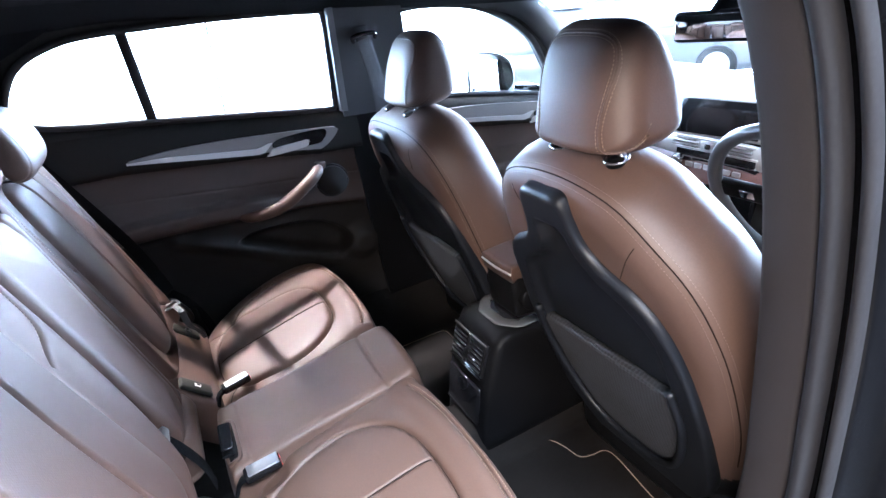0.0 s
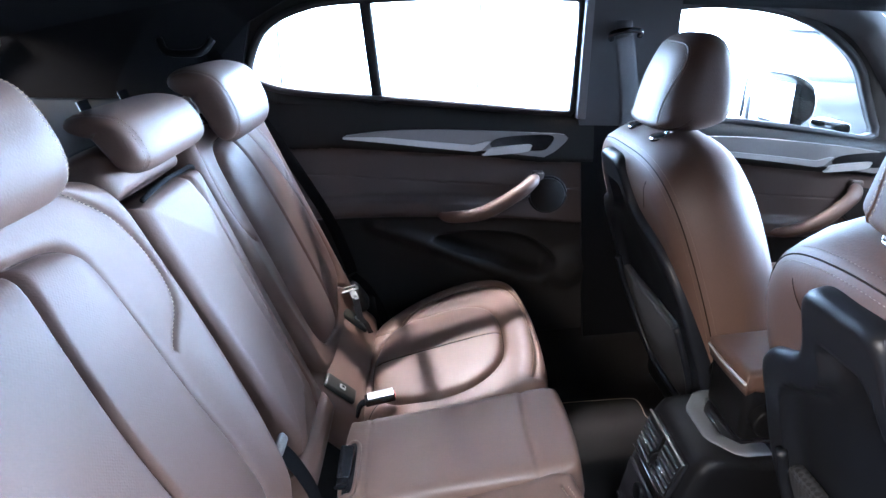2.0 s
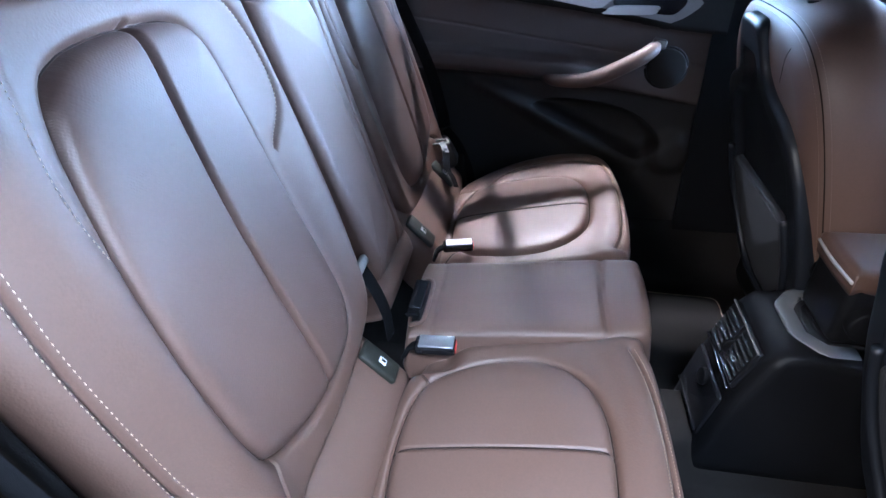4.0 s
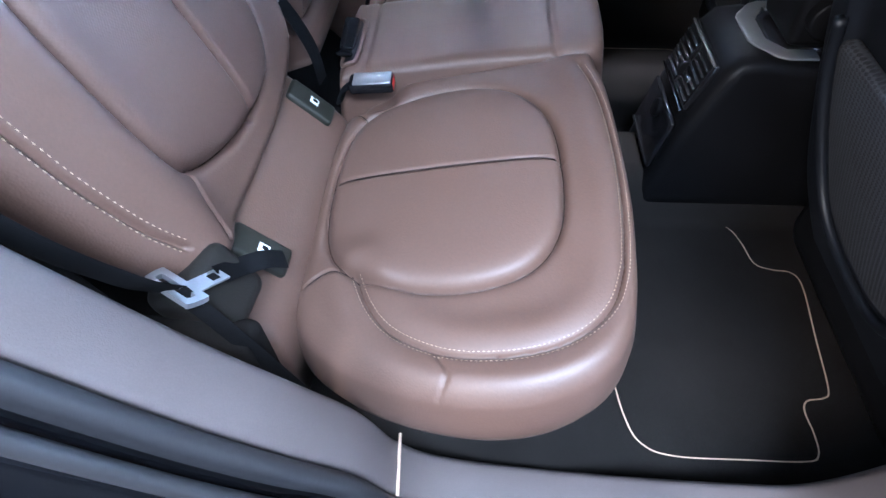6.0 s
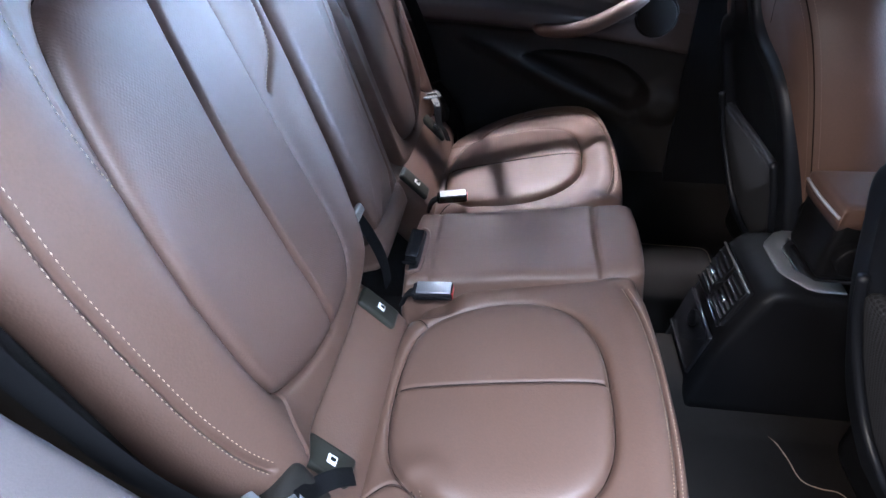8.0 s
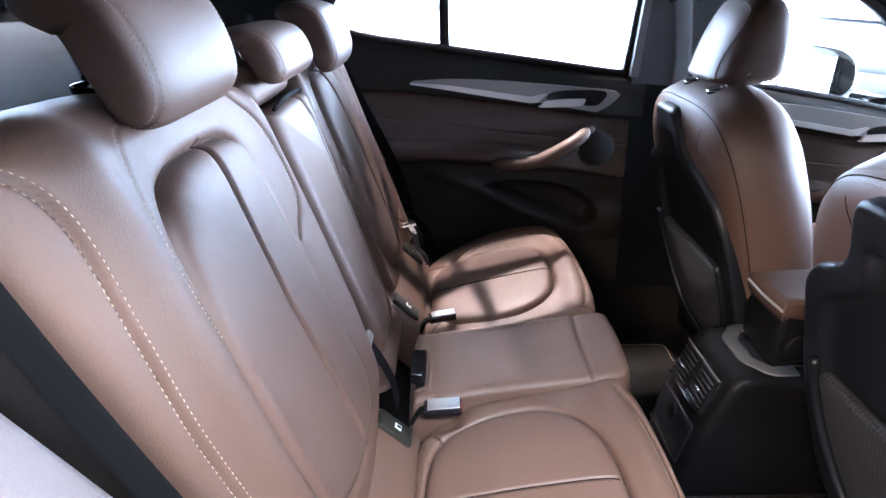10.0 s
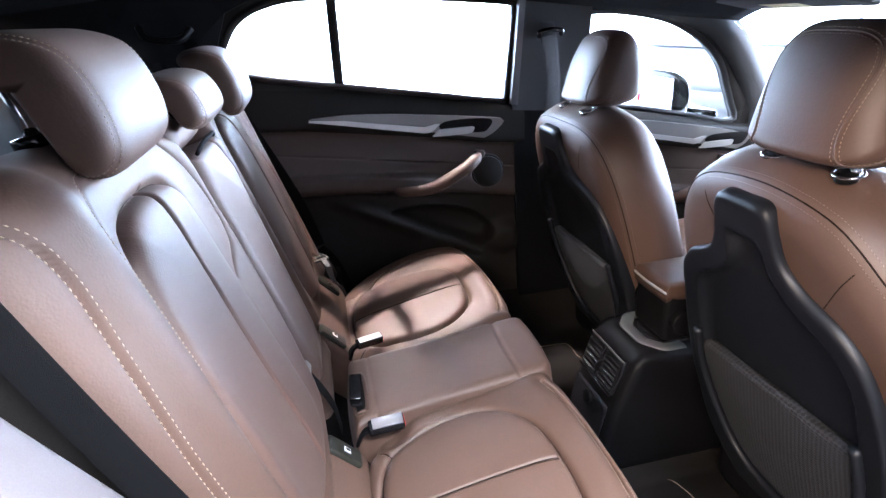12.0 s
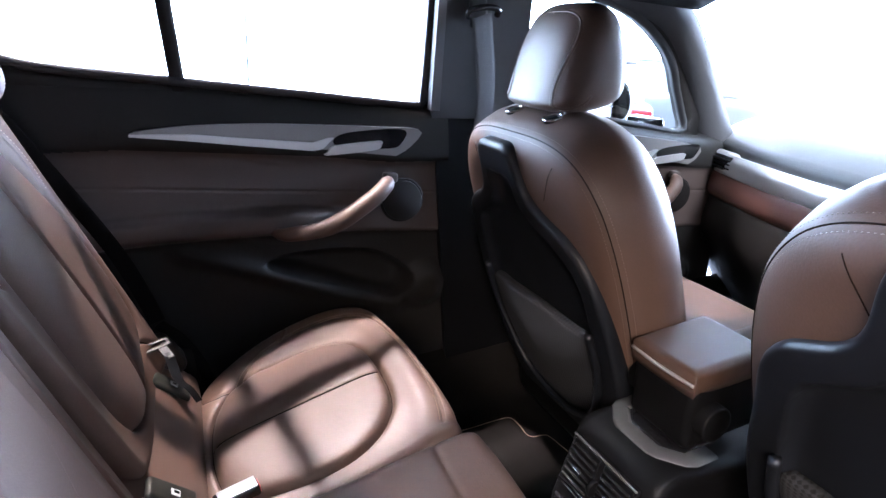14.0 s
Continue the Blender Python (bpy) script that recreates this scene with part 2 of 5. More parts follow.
def thing(name, base, label, category, group="", kind="", fit=CAR):
    ob = new(name)
    ob.empty_display_size = 0.05
    ob.matrix_basis = Matrix.Translation(fit @ Vector(base))
    return tagged(ob, label, category, group, kind)


def single(name, mesh, mat, label, category, group="", kind="", fit=CAR, smooth=True):
    return tagged(part(name, mesh, mat, None, "", smooth, fit), label, category, group, kind)


def spline(pts, n, closed=False):
    """n points at even steps on a Catmull-Rom curve through pts."""
    p = np.asarray(pts, float)
    k = len(p)
    if closed:
        ext = np.vstack([p[-1], p, p[0], p[1]])
        segs = k
    else:
        ext = np.vstack([2 * p[0] - p[1], p, 2 * p[-1] - p[-2]])
        segs = k - 1
    t = np.linspace(0, 1, 24, endpoint=False)[:, None]
    out = []
    for i in range(segs):
        a, b, c, d = ext[i:i + 4]
        out.append(0.5 * (2 * b + (c - a) * t + (2 * a - 5 * b + 4 * c - d) * t**2 + (3 * b - a - 3 * c + d) * t**3))
    out = np.vstack(out + [p[:1] if closed else p[-1:]])
    s = np.r_[0, np.cumsum(np.linalg.norm(np.diff(out, axis=0), axis=1))]
    at = np.linspace(0, s[-1], n + 1)[:-1] if closed else np.linspace(0, s[-1], n)
    return np.stack([np.interp(at, s, c) for c in out.T], 1)


def nearest(pts, line, reach=0.5):
    """Distance of each 2D point to a polyline, at most reach, and the foot on it."""
    best, foot = np.full(len(pts), reach), np.array(pts, float)
    for i in range(0, len(line) - 1, 10):
        run = line[i:i + 11]
        low, high = run.min(0) - reach, run.max(0) + reach
        pick = np.flatnonzero(((pts > low) & (pts < high)).all(1))
        if not len(pick):
            continue
        p, d, f = pts[pick], best[pick], foot[pick]
        for p0, p1 in zip(run[:-1], run[1:]):
            e = p1 - p0
            w = p - p0
            t = np.clip((w @ e) / max(e @ e, 1e-12), 0, 1)
            q = p0 + t[:, None] * e
            gap = np.hypot(*(p - q).T)
            closer = gap < d
            d[closer], f[closer] = gap[closer], q[closer]
        best[pick], foot[pick] = d, f
    return best, foot


def near(pts, line, reach=0.5):
    return nearest(pts, line, reach)[0]


def inside(pts, poly):
    x, y = pts.T
    hit = np.zeros(len(pts), bool)
    for (x0, y0), (x1, y1) in zip(poly, np.roll(poly, -1, 0)):
        cross = ((y0 > y) != (y1 > y)) & (x < (x1 - x0) * (y - y0) / (y1 - y0 + 1e-12) + x0)
        hit ^= cross
    return hit


def ring_faces(rows, n, start=0, closed=True):
    f = []
    for k in range(rows - 1):
        a, b = start + k * n, start + (k + 1) * n
        for i in range(n if closed else n - 1):
            j = (i + 1) % n
            f.append((a + i, a + j, b + j, b + i))
    return f


class Pad:
    """An upholstered pad over a closed outline: rounded rim, puffed panels, sunken seams, and a skirt down to its base."""

    def __init__(self, outline, place, rim=0.03, drop=0.03, skirt=((0.0, 0.05),), crown=0.01, seams=(), puffs=(), n=220, rings=64, shape=None, centre=None):
        self.line = spline(outline, n, True)
        self.loop = np.vstack([self.line, self.line[:1]])
        self.place, self.rim, self.drop, self.crown = place, rim, drop, crown
        self.seams, self.puffs, self.shape = seams, puffs, shape
        c = self.line.mean(0) if centre is None else np.array(centre)
        s = np.linspace(0, 1, rings + 1)[1:]
        uv = np.vstack([c[None]] + [c + (self.line - c) * k for k in s])
        # points beside a sharp seam are drawn onto it, so that the crease runs clean
        body = uv[1:-n]
        step = np.median(np.linalg.norm(self.line - c, axis=1)) / rings
        for seam in seams:
            if len(seam) > 3:
                d, foot = nearest(body, seam[0], 0.01)
                body[d < 0.6 * step] = foot[d < 0.6 * step]
        h = self.height(uv)
        v = [np.c_[uv, h]]
        nxt, prv = np.roll(self.line, -1, 0), np.roll(self.line, 1, 0)
        tan = nxt - prv
        nor = np.c_[tan[:, 1], -tan[:, 0]] / (np.linalg.norm(tan, axis=1)[:, None] + 1e-9)
        area = np.sum(self.line[:, 0] * nxt[:, 1] - self.line[:, 1] * nxt[:, 0])
        nor *= np.sign(area)
        edge = h[-n:]
        for out, down in skirt:
            v.append(np.c_[self.line + nor * out, edge - down])
        v = np.vstack(v)
        f = [(0, 1 + (i + 1) % n, 1 + i) if area < 0 else (0, 1 + i, 1 + (i + 1) % n) for i in range(n)]
        body = ring_faces(rings + len(skirt), n, 1)
        f += [q[::-1] for q in body] if area > 0 else body
        last = 1 + (rings + len(skirt) - 1) * n
        cap = tuple(range(last, last + n))
        f.append(cap[::-1] if area > 0 else cap)
        self.mesh, self.uv = (place(v), f), v[:, :2]

    def dress(self, ob, poly, mat):
        """Lays another material on the faces inside a panel."""
        ob.data.materials.append(mat)
        mid = np.array([self.uv[list(q)].mean(0) for q in self.mesh[1][:-1]])
        flags = np.r_[inside(mid, poly) & (np.arange(len(mid)) < len(mid) - len(self.line) * 3), False].astype(np.int32)
        ob.data.polygons.foreach_set("material_index", flags)

    def height(self, uv):
        d = near(uv, self.loop, 0.4)
        e = 1 - np.minimum(d / self.rim, 1)
        h = -self.drop * (1 - np.sqrt(np.maximum(1 - e**2, 0)))
        h = h + self.crown * (1 - np.exp(-d / 0.12))
        for poly, amount, soft in self.puffs:
            closed = np.vstack([poly, poly[:1]])
            h = h + np.where(inside(uv, poly), amount * (1 - np.exp(-near(uv, closed, 6 * soft) / soft)), 0)
        if self.shape:
            h = h + self.shape(uv)
        for line, depth, width, *sharp in self.seams:
            d = near(uv, line, 6 * width)
            h = h - depth * (np.exp(-d / width) if sharp else np.exp(-(d / width) ** 2))
        return h

    def on(self, uv, lift=0.0):
        uv = np.asarray(uv, float)
        return self.place(np.c_[uv, self.height(uv) + lift])


def tube(points, radius, sides=8, closed=False, flat=None):
    """A round, or flattened, tube along points."""
    p = np.asarray(points, float)
    k = len(p)
    if closed:
        tan = np.roll(p, -1, 0) - np.roll(p, 1, 0)
    else:
        tan = np.gradient(p, axis=0)
    tan /= np.linalg.norm(tan, axis=1)[:, None] + 1e-12
    up = np.array([0, 0, 1.0]) if abs(tan[:, 2]).mean() < 0.9 else np.array([1.0, 0, 0])
    if flat is not None:
        up = np.array(flat[0], float)
    side = np.cross(tan, up)
    side /= np.linalg.norm(side, axis=1)[:, None] + 1e-9
    nor = np.cross(side, tan)
    rad = np.broadcast_to(np.asarray(radius, float), (k,))[:, None, None]
    a = np.linspace(0, 2 * np.pi, sides, endpoint=False)
    thin = flat[1] if flat is not None else 1.0
    v = (p[:, None] + rad * (np.cos(a)[None, :, None] * side[:, None] + thin * np.sin(a)[None, :, None] * nor[:, None])).reshape(-1, 3)
    f = ring_faces(k, sides)
    if closed:
        f += [((k - 1) * sides + i, (k - 1) * sides + (i + 1) % sides, (i + 1) % sides, i) for i in range(sides)]
    else:
        f += [tuple(range(sides))[::-1], tuple(range((k - 1) * sides, k * sides))]
    return v, f


def join(meshes):
    vs, fs, n = [], [], 0
    for v, f in meshes:
        vs.append(np.asarray(v, float))
        fs += [tuple(i + n for i in q) for q in f]
        n += len(v)
    return np.vstack(vs), fs


def stitches(points, step=0.0068, length=0.0045, radius=0.0007):
    """Short thread ends along a line of points."""
    p = np.asarray(points, float)
    s = np.r_[0, np.cumsum(np.linalg.norm(np.diff(p, axis=0), axis=1))]
    at = np.arange(0, s[-1] - length, step)
    a = np.stack([np.interp(at, s, c) for c in p.T], 1)
    b = np.stack([np.interp(at + length, s, c) for c in p.T], 1)
    tan = (b - a) / (np.linalg.norm(b - a, axis=1)[:, None] + 1e-12)
    side = np.cross(tan, (0.31, 0.53, 0.79))
    side /= np.linalg.norm(side, axis=1)[:, None]
    nor = np.cross(side, tan)
    vs, fs = [], []
    ring = [(1, 0), (0, 1), (-1, 0), (0, -1)]
    mid = (a + b) / 2
    for i in range(len(at)):
        o = len(vs)
        vs.append(a[i])
        vs += [mid[i] + radius * (c * side[i] + d * nor[i]) for c, d in ring]
        vs.append(b[i])
        for j in range(4):
            fs.append((o, o + 1 + (j + 1) % 4, o + 1 + j))
            fs.append((o + 5, o + 1 + j, o + 1 + (j + 1) % 4))
    return np.array(vs), fs


def loft(profile, width, power=3.5, n=72, stations=48, anchor=None, seams=(), lean=None, centre=0.0, taper=None):
    """A rounded cushion: the x-z profile carried across y, closing to rounded ends."""
    p = spline(profile, n, True)
    c = p.mean(0) if anchor is None else np.array(anchor)
    v = np.sin(np.pi / 2 * np.linspace(-1, 1, stations))
    v = np.clip(v, -0.9995, 0.9995)
    rows = []
    for k in v:
        s = (1 - abs(k) ** power) ** (1 / power)
        for at, depth, wide in seams:
            s -= depth * math.exp(-((abs(k) - at) / wide) ** 2)
        q = c + (p - c) * s
        y = centre + k * width * (taper(q[:, 1]) if taper else np.ones(n))
        rows.append(np.c_[q[:, 0] + (lean(k) if lean else 0), y, q[:, 1]])
    f = ring_faces(stations, n)
    f += [tuple(range(n))[::-1], tuple(range((stations - 1) * n, stations * n))]
    return np.vstack(rows), f


def box(size, m=Matrix(), bevel=0.002, segments=2):
    """A bevelled block of that size, posed by m."""
    b = bmesh.new()
    bmesh.ops.create_cube(b, size=1)
    bmesh.ops.scale(b, vec=size, verts=b.verts)
    if bevel:
        bmesh.ops.bevel(b, geom=b.edges[:], offset=min(bevel, min(size) * 0.45), segments=segments, affect="EDGES", profile=0.5)
    b.transform(m)
    return b


def cylinder(radius, depth, m=Matrix(), sides=24, radius2=None, bevel=0.0):
    b = bmesh.new()
    bmesh.ops.create_cone(b, cap_ends=True, segments=sides, radius1=radius, radius2=radius if radius2 is None else radius2, depth=depth)
    if bevel:
        rim = [e for e in b.edges if len(e.link_faces) == 2 and any(len(f.verts) > 4 for f in e.link_faces)]
        bmesh.ops.bevel(b, geom=rim, offset=bevel, segments=2, affect="EDGES", profile=0.5)
    b.transform(m)
    return b


def slab(outline, place, thick, seg=None):
    """A flat plate with the given closed outline; place turns (u, v, h) into car coordinates."""
    line = np.asarray(outline, float) if seg is None else spline(outline, seg, True)
    n = len(line)
    v = np.vstack([np.c_[line, np.zeros(n)], np.c_[line, np.full(n, -thick)]])
    f = [tuple(range(n)), tuple(range(2 * n - 1, n - 1, -1))]
    f += [(i, i + n, (i + 1) % n + n, (i + 1) % n) for i in range(n)]
    return place(v), f


def band(inner, outer, place, thick):
    """A closed frame between two outlines of equally many points, with thickness."""
    n = len(inner)
    a, b = np.asarray(inner, float), np.asarray(outer, float)
    v = np.vstack([np.c_[a, np.zeros(n)], np.c_[b, np.zeros(n)], np.c_[a, np.full(n, -thick)], np.c_[b, np.full(n, -thick)]])
    f = []
    for i in range(n):
        j = (i + 1) % n
        f += [(i, j, n + j, n + i), (2 * n + i, 3 * n + i, 3 * n + j, 2 * n + j), (i, 2 * n + i, 2 * n + j, j), (n + i, n + j, 3 * n + j, 3 * n + i)]
    return place(v), f


def sheet(xs, ys, height):
    """A grid of points height(x, y) -> (x, y, z)."""
    gx, gy = np.meshgrid(xs, ys, indexing="ij")
    v = height(gx.ravel(), gy.ravel())
    n = len(ys)
    f = [(i * n + j, (i + 1) * n + j, (i + 1) * n + j + 1, i * n + j + 1) for i in range(len(xs) - 1) for j in range(n - 1)]
    return v, f


def thick(mesh, amount):
    """Gives an open sheet a second face and rims."""
    b = bmesh.new()
    vs = [b.verts.new(p) for p in mesh[0]]
    for f in mesh[1]:
        b.faces.new([vs[i] for i in f])
    bmesh.ops.recalc_face_normals(b, faces=b.faces[:])
    bmesh.ops.solidify(b, geom=b.faces[:], thickness=amount)
    return b


def interp(table):
    xs, ys = zip(*table)
    return lambda t: np.interp(t, xs, ys)

# ---- the showroom round the car ----
FLAT = Matrix()


def plate(name, x0, x1, y0, y1, z0, z1, mat, label, category="wall", bevel=0.0):
    m = Matrix.Translation(((x0 + x1) / 2, (y0 + y1) / 2, (z0 + z1) / 2))
    return single(name, box((x1 - x0, y1 - y0, z1 - z0), m, bevel), mat, label, category, kind="structure", fit=FLAT, smooth=False)


# assumed room shell: white ceiling adds bounce, dark floor and walls limit it
plate("ground", -9, 13, -8, 8.2, -0.2, 0, SHOWFLOOR, "dark grey polished tile floor of the showroom", "floor")
plate("wall_right", -9, 13, -8.2, -8, 0, 4.6, GREYWALL, "unseen grey plaster wall of the showroom")
plate("wall_rear", -9.2, -9, -8, 8.2, 0, 4.6, GREYWALL, "grey plaster wall behind the car")
plate("showroom_ceiling", -9.2, 13, -8.2, 8.4, 4.6, 4.8, SHOWWALL, "white showroom ceiling", "ceiling")
plate("backdrop", -26, 18, 10.5, 10.6, -1, 7, DAYLIGHT, "hazy white daylight beyond the glass front", "backdrop")
# unseen wall, added to keep the front daylight off the near side
plate("wall_front_blocker", 15.6, 15.9, -9, -1.7, -1, 7, GREYWALL, "added grey wall that keeps light off the near side")
plate("backdrop", 16, 16.1, -2, 11, -1, 7, DAYLIGHT2, "hazy white daylight beyond the front glazing", "backdrop")
for i, y in enumerate((-8, -4, 0, 4, 8)):
    plate("mullion", 12.9, 13.0, y - 0.02, y + 0.02, 0, 4.6, POST, "slim grey window post of the showroom front", "window post")
for i in range(8):
    x = -8 + i * 3.0
    plate("mullion", x - 0.014, x + 0.014, 8.2, 8.3, 0, 4.6, POST, "slim grey window post of the glass front", "window post")


# ---- the car's shell ----
def roof_z(x, y):
    return 1.265 - 0.105 * np.maximum(x - 0.1, 0) - 0.12 * (np.abs(y) / 0.7) ** 2.6 - 0.10 * np.maximum(0, -0.25 - x)


roof = sheet(np.linspace(-0.72, 1.36, 40), np.linspace(-0.66, 0.66, 40), lambda x, y: np.c_[x, y, roof_z(x, y)])
single("ceiling", thick(roof, 0.03), HEADLINER, "dark anthracite cloth headliner of the car", "headliner", kind="structure")
floor_pan = sheet(np.linspace(-0.9, 1.9, 60), np.linspace(-0.74, 0.74, 75), lambda x, y: np.c_[
    x, y, -0.012 + 0.09 * np.exp(-((y - 0.03) / 0.085) ** 6) + 0.16 * np.exp(-((np.abs(y) - 0.74) / 0.07) ** 2) + 0.05 * np.clip((0.47 - x) / 0.1, 0, 1)])
single("floor", thick(floor_pan, 0.02), CARPET, "anthracite carpet on the car floor", "carpet", kind="structure")


def left_side(v):
    v = np.asarray(v, float)
    lean = 0.07 * np.clip((v[:, 1] - 0.80) / 0.3, 0, 1.4)
    return np.c_[v[:, 0], 0.725 - lean - v[:, 2], v[:, 1]]


def right_side(v):
    p = left_side(v)
    return p * (1, -1, 1)


def grow(line, by):
    nxt, prv = np.roll(line, -1, 0), np.roll(line, 1, 0)
    t = nxt - prv
    nor = np.c_[t[:, 1], -t[:, 0]] / (np.linalg.norm(t, axis=1)[:, None] + 1e-9)
    if np.sum(line[:, 0] * nxt[:, 1] - line[:, 1] * nxt[:, 0]) < 0:
        nor = -nor
    return line + nor * by


REAR_WINDOW = [(-0.19, 0.975), (-0.16, 0.945), (-0.08, 0.922), (0.1, 0.893), (0.35, 0.852), (0.59, 0.813), (0.607, 0.83), (0.612, 0.95), (0.612, 1.065), (0.59, 1.083),
               (0.35, 1.104), (0.12, 1.113), (0.03, 1.114), (-0.03, 1.108), (-0.1, 1.087), (-0.15, 1.05)]
FRONT_WINDOW = [(0.85, 0.79), (1.1, 0.745), (1.3, 0.705), (1.45, 0.675), (1.44, 0.73), (1.375, 0.855), (1.28, 0.94), (1.158, 1.003), (1.02, 1.035), (0.88, 1.045), (0.835, 1.02), (0.83, 0.9)]

rear_door = thing("door_1", (0.2, 0.725, 0.1), "closed rear car door with brown panel and silver strip", "car door", kind="structure")
front_door = thing("door_2", (1.1, 0.76, 0.1), "closed front car door with brown panel and silver strip", "car door", kind="structure")
for door, window in ((rear_door, REAR_WINDOW), (front_door, FRONT_WINDOW)):
    hole = spline(window, 96, True)
    out = -0.03 if window is FRONT_WINDOW else 0.0
    part("window_frame", band(hole, grow(hole, 0.07 if out else 0.055), lambda v: left_side(v + (0, 0, 0.012 + out)), 0.03), SOFT, door, "black cloth-lined window surround")
    part("window_seal", band(grow(hole, -0.004), grow(hole, 0.012), lambda v: left_side(v + (0, 0, 0.018 + out)), 0.02), RUBBER, door)
    pane = part("window_pane", slab(grow(hole, 0.01), lambda v: left_side(v - (0, 0, 0.02 - out)), 0.004), GLASS, door, smooth=False)
    pane.visible_shadow = False
part("frame_post", slab([(0.616, 0.80), (0.638, 0.797), (0.636, 1.09), (0.618, 1.09)], lambda v: left_side(v + (0, 0, 0.047)), 0.02), PALEPOST, rear_door, "pale grey front post of the window", smooth=False)
part("division_bar", box((0.027, 0.035, 0.27), pose(0.108, 0.685, 1.0, 12, 0, 0), 0.006), SOFT, rear_door)


# the inner panel of a door: zones of one moulded surface
def door_panel(door, x0, x1, belt, strip, rest, groove, under, pocket, lip_line, cup, speaker, bottom, skew=0.0):
    xs, zs = np.linspace(x0, x1, 220), np.linspace(0, 1, 320)

    def surface(x, k):
        zb = belt(x)
        z = bottom + (zb - bottom) * k
        d = zb - z
        q = 0.045 * (1 - np.exp(-d / 0.012))
        q = q - 0.012 / (1 + np.exp(-(strip(x) - 0.016 - z) / 0.004))
        low = rest(x)
        q = q - 0.0022 * np.exp(-((z - groove(x)) / 0.0022) ** 2)
        shelf = 1 / (1 + np.exp((z - low - 0.024) / 0.0025)) / (1 + np.exp(-(z - low + 0.028) / 0.006))
        q = q + 0.036 * shelf / (1 + np.exp((x - speaker[0] + 0.14) / 0.03))
        q = q - 0.010 / (1 + np.exp(-(under(x) - z) / 0.003))
        uv = np.c_[x, z]
        poly = spline(pocket, 60, True)
        q = q - np.where(inside(uv, poly), 0.05 * (1 - np.exp(-near(uv, np.vstack([poly, poly[:1]])) / 0.010)), 0)
        lip = near(uv, lip_line, 0.1)
        q = q + 0.016 * np.exp(-(lip / 0.022) ** 2)
        q = q + 0.030 * np.exp(-(np.hypot(x - cup[0], z - cup[1]) / 0.055) ** 4)
        r = np.hypot(x - speaker[0], z - speaker[1])
        q = q - 0.004 * (r < 0.048)
        return np.c_[x, 0.735 + skew - q, z]

    v, f = sheet(xs, zs, surface)
    zones = {"upper_panel": [], "middle_panel": [], "lower_panel": []}
    for q in f:
        x, _, z = v[list(q)].mean(0)
        key = "upper_panel" if z > strip(x) - 0.016 else "middle_panel" if z > under(x) else "lower_panel"
        zones[key].append(q)
    for key, mat, label in (("upper_panel", SOFT, "black soft-touch upper door panel"), ("middle_panel", DOORSKIN, "dark brown leather door insert"), ("lower_panel", SOFT, "dark plastic door pocket")):
        used = sorted({i for q in zones[key] for i in q})
        index = {i: n for n, i in enumerate(used)}
        part(key, (v[used], [tuple(index[i] for i in q) for q in zones[key]]), mat, door, label)
    return surface


rear_belt = interp([(-0.3, 0.985), (-0.16, 0.945), (-0.08, 0.924), (0.1, 0.895), (0.35, 0.854), (0.61, 0.812), (0.7, 0.80)])
rear_strip = interp([(-0.3, 0.80), (0.0, 0.785), (0.37, 0.733), (0.52, 0.705), (0.7, 0.69)])
rear_rest = interp([(-0.3, 0.615), (0.06, 0.604), (0.3, 0.586), (0.66, 0.53)])
rear_groove = interp([(-0.3, 0.73), (0.02, 0.688), (0.28, 0.650), (0.66, 0.60)])
rear_under = interp([(-0.3, 0.585), (0.07, 0.572), (0.37, 0.545), (0.66, 0.498)])
door_panel(rear_door, -0.28, 0.665, rear_belt, rear_strip, rear_rest, rear_groove, rear_under,
           [(0.215, 0.487), (0.30, 0.502), (0.42, 0.490), (0.50, 0.462), (0.562, 0.405), (0.552, 0.362), (0.512, 0.345), (0.44, 0.375), (0.355, 0.412), (0.27, 0.450)],
           spline([(0.06, 0.545), (0.20, 0.478), (0.35, 0.398), (0.45, 0.355), (0.52, 0.325)], 40), (0.60, 0.365), (0.540, 0.600), 0.08)
front_belt = interp([(0.7, 0.81), (0.85, 0.785), (1.1, 0.742), (1.45, 0.672), (1.7, 0.63)])
front_strip = interp([(0.7, 0.72), (1.2, 0.625), (1.5, 0.575), (1.7, 0.55)])
front_rest = interp([(0.7, 0.50), (1.2, 0.44), (1.7, 0.38)])
front_groove = interp([(0.7, 0.60), (1.2, 0.53), (1.7, 0.46)])
front_under = interp([(0.7, 0.47), (1.2, 0.405), (1.7, 0.345)])
door_panel(front_door, 0.84, 1.66, front_belt, front_strip, front_rest, front_groove, front_under, [(0.95, 0.33), (1.2, 0.31), (1.45, 0.27), (1.4, 0.18), (1.1, 0.2)],
           spline([(0.9, 0.32), (1.1, 0.2), (1.4, 0.17)], 30), (1.5, 0.2), (1.435, 0.485), 0.02, 0.025)


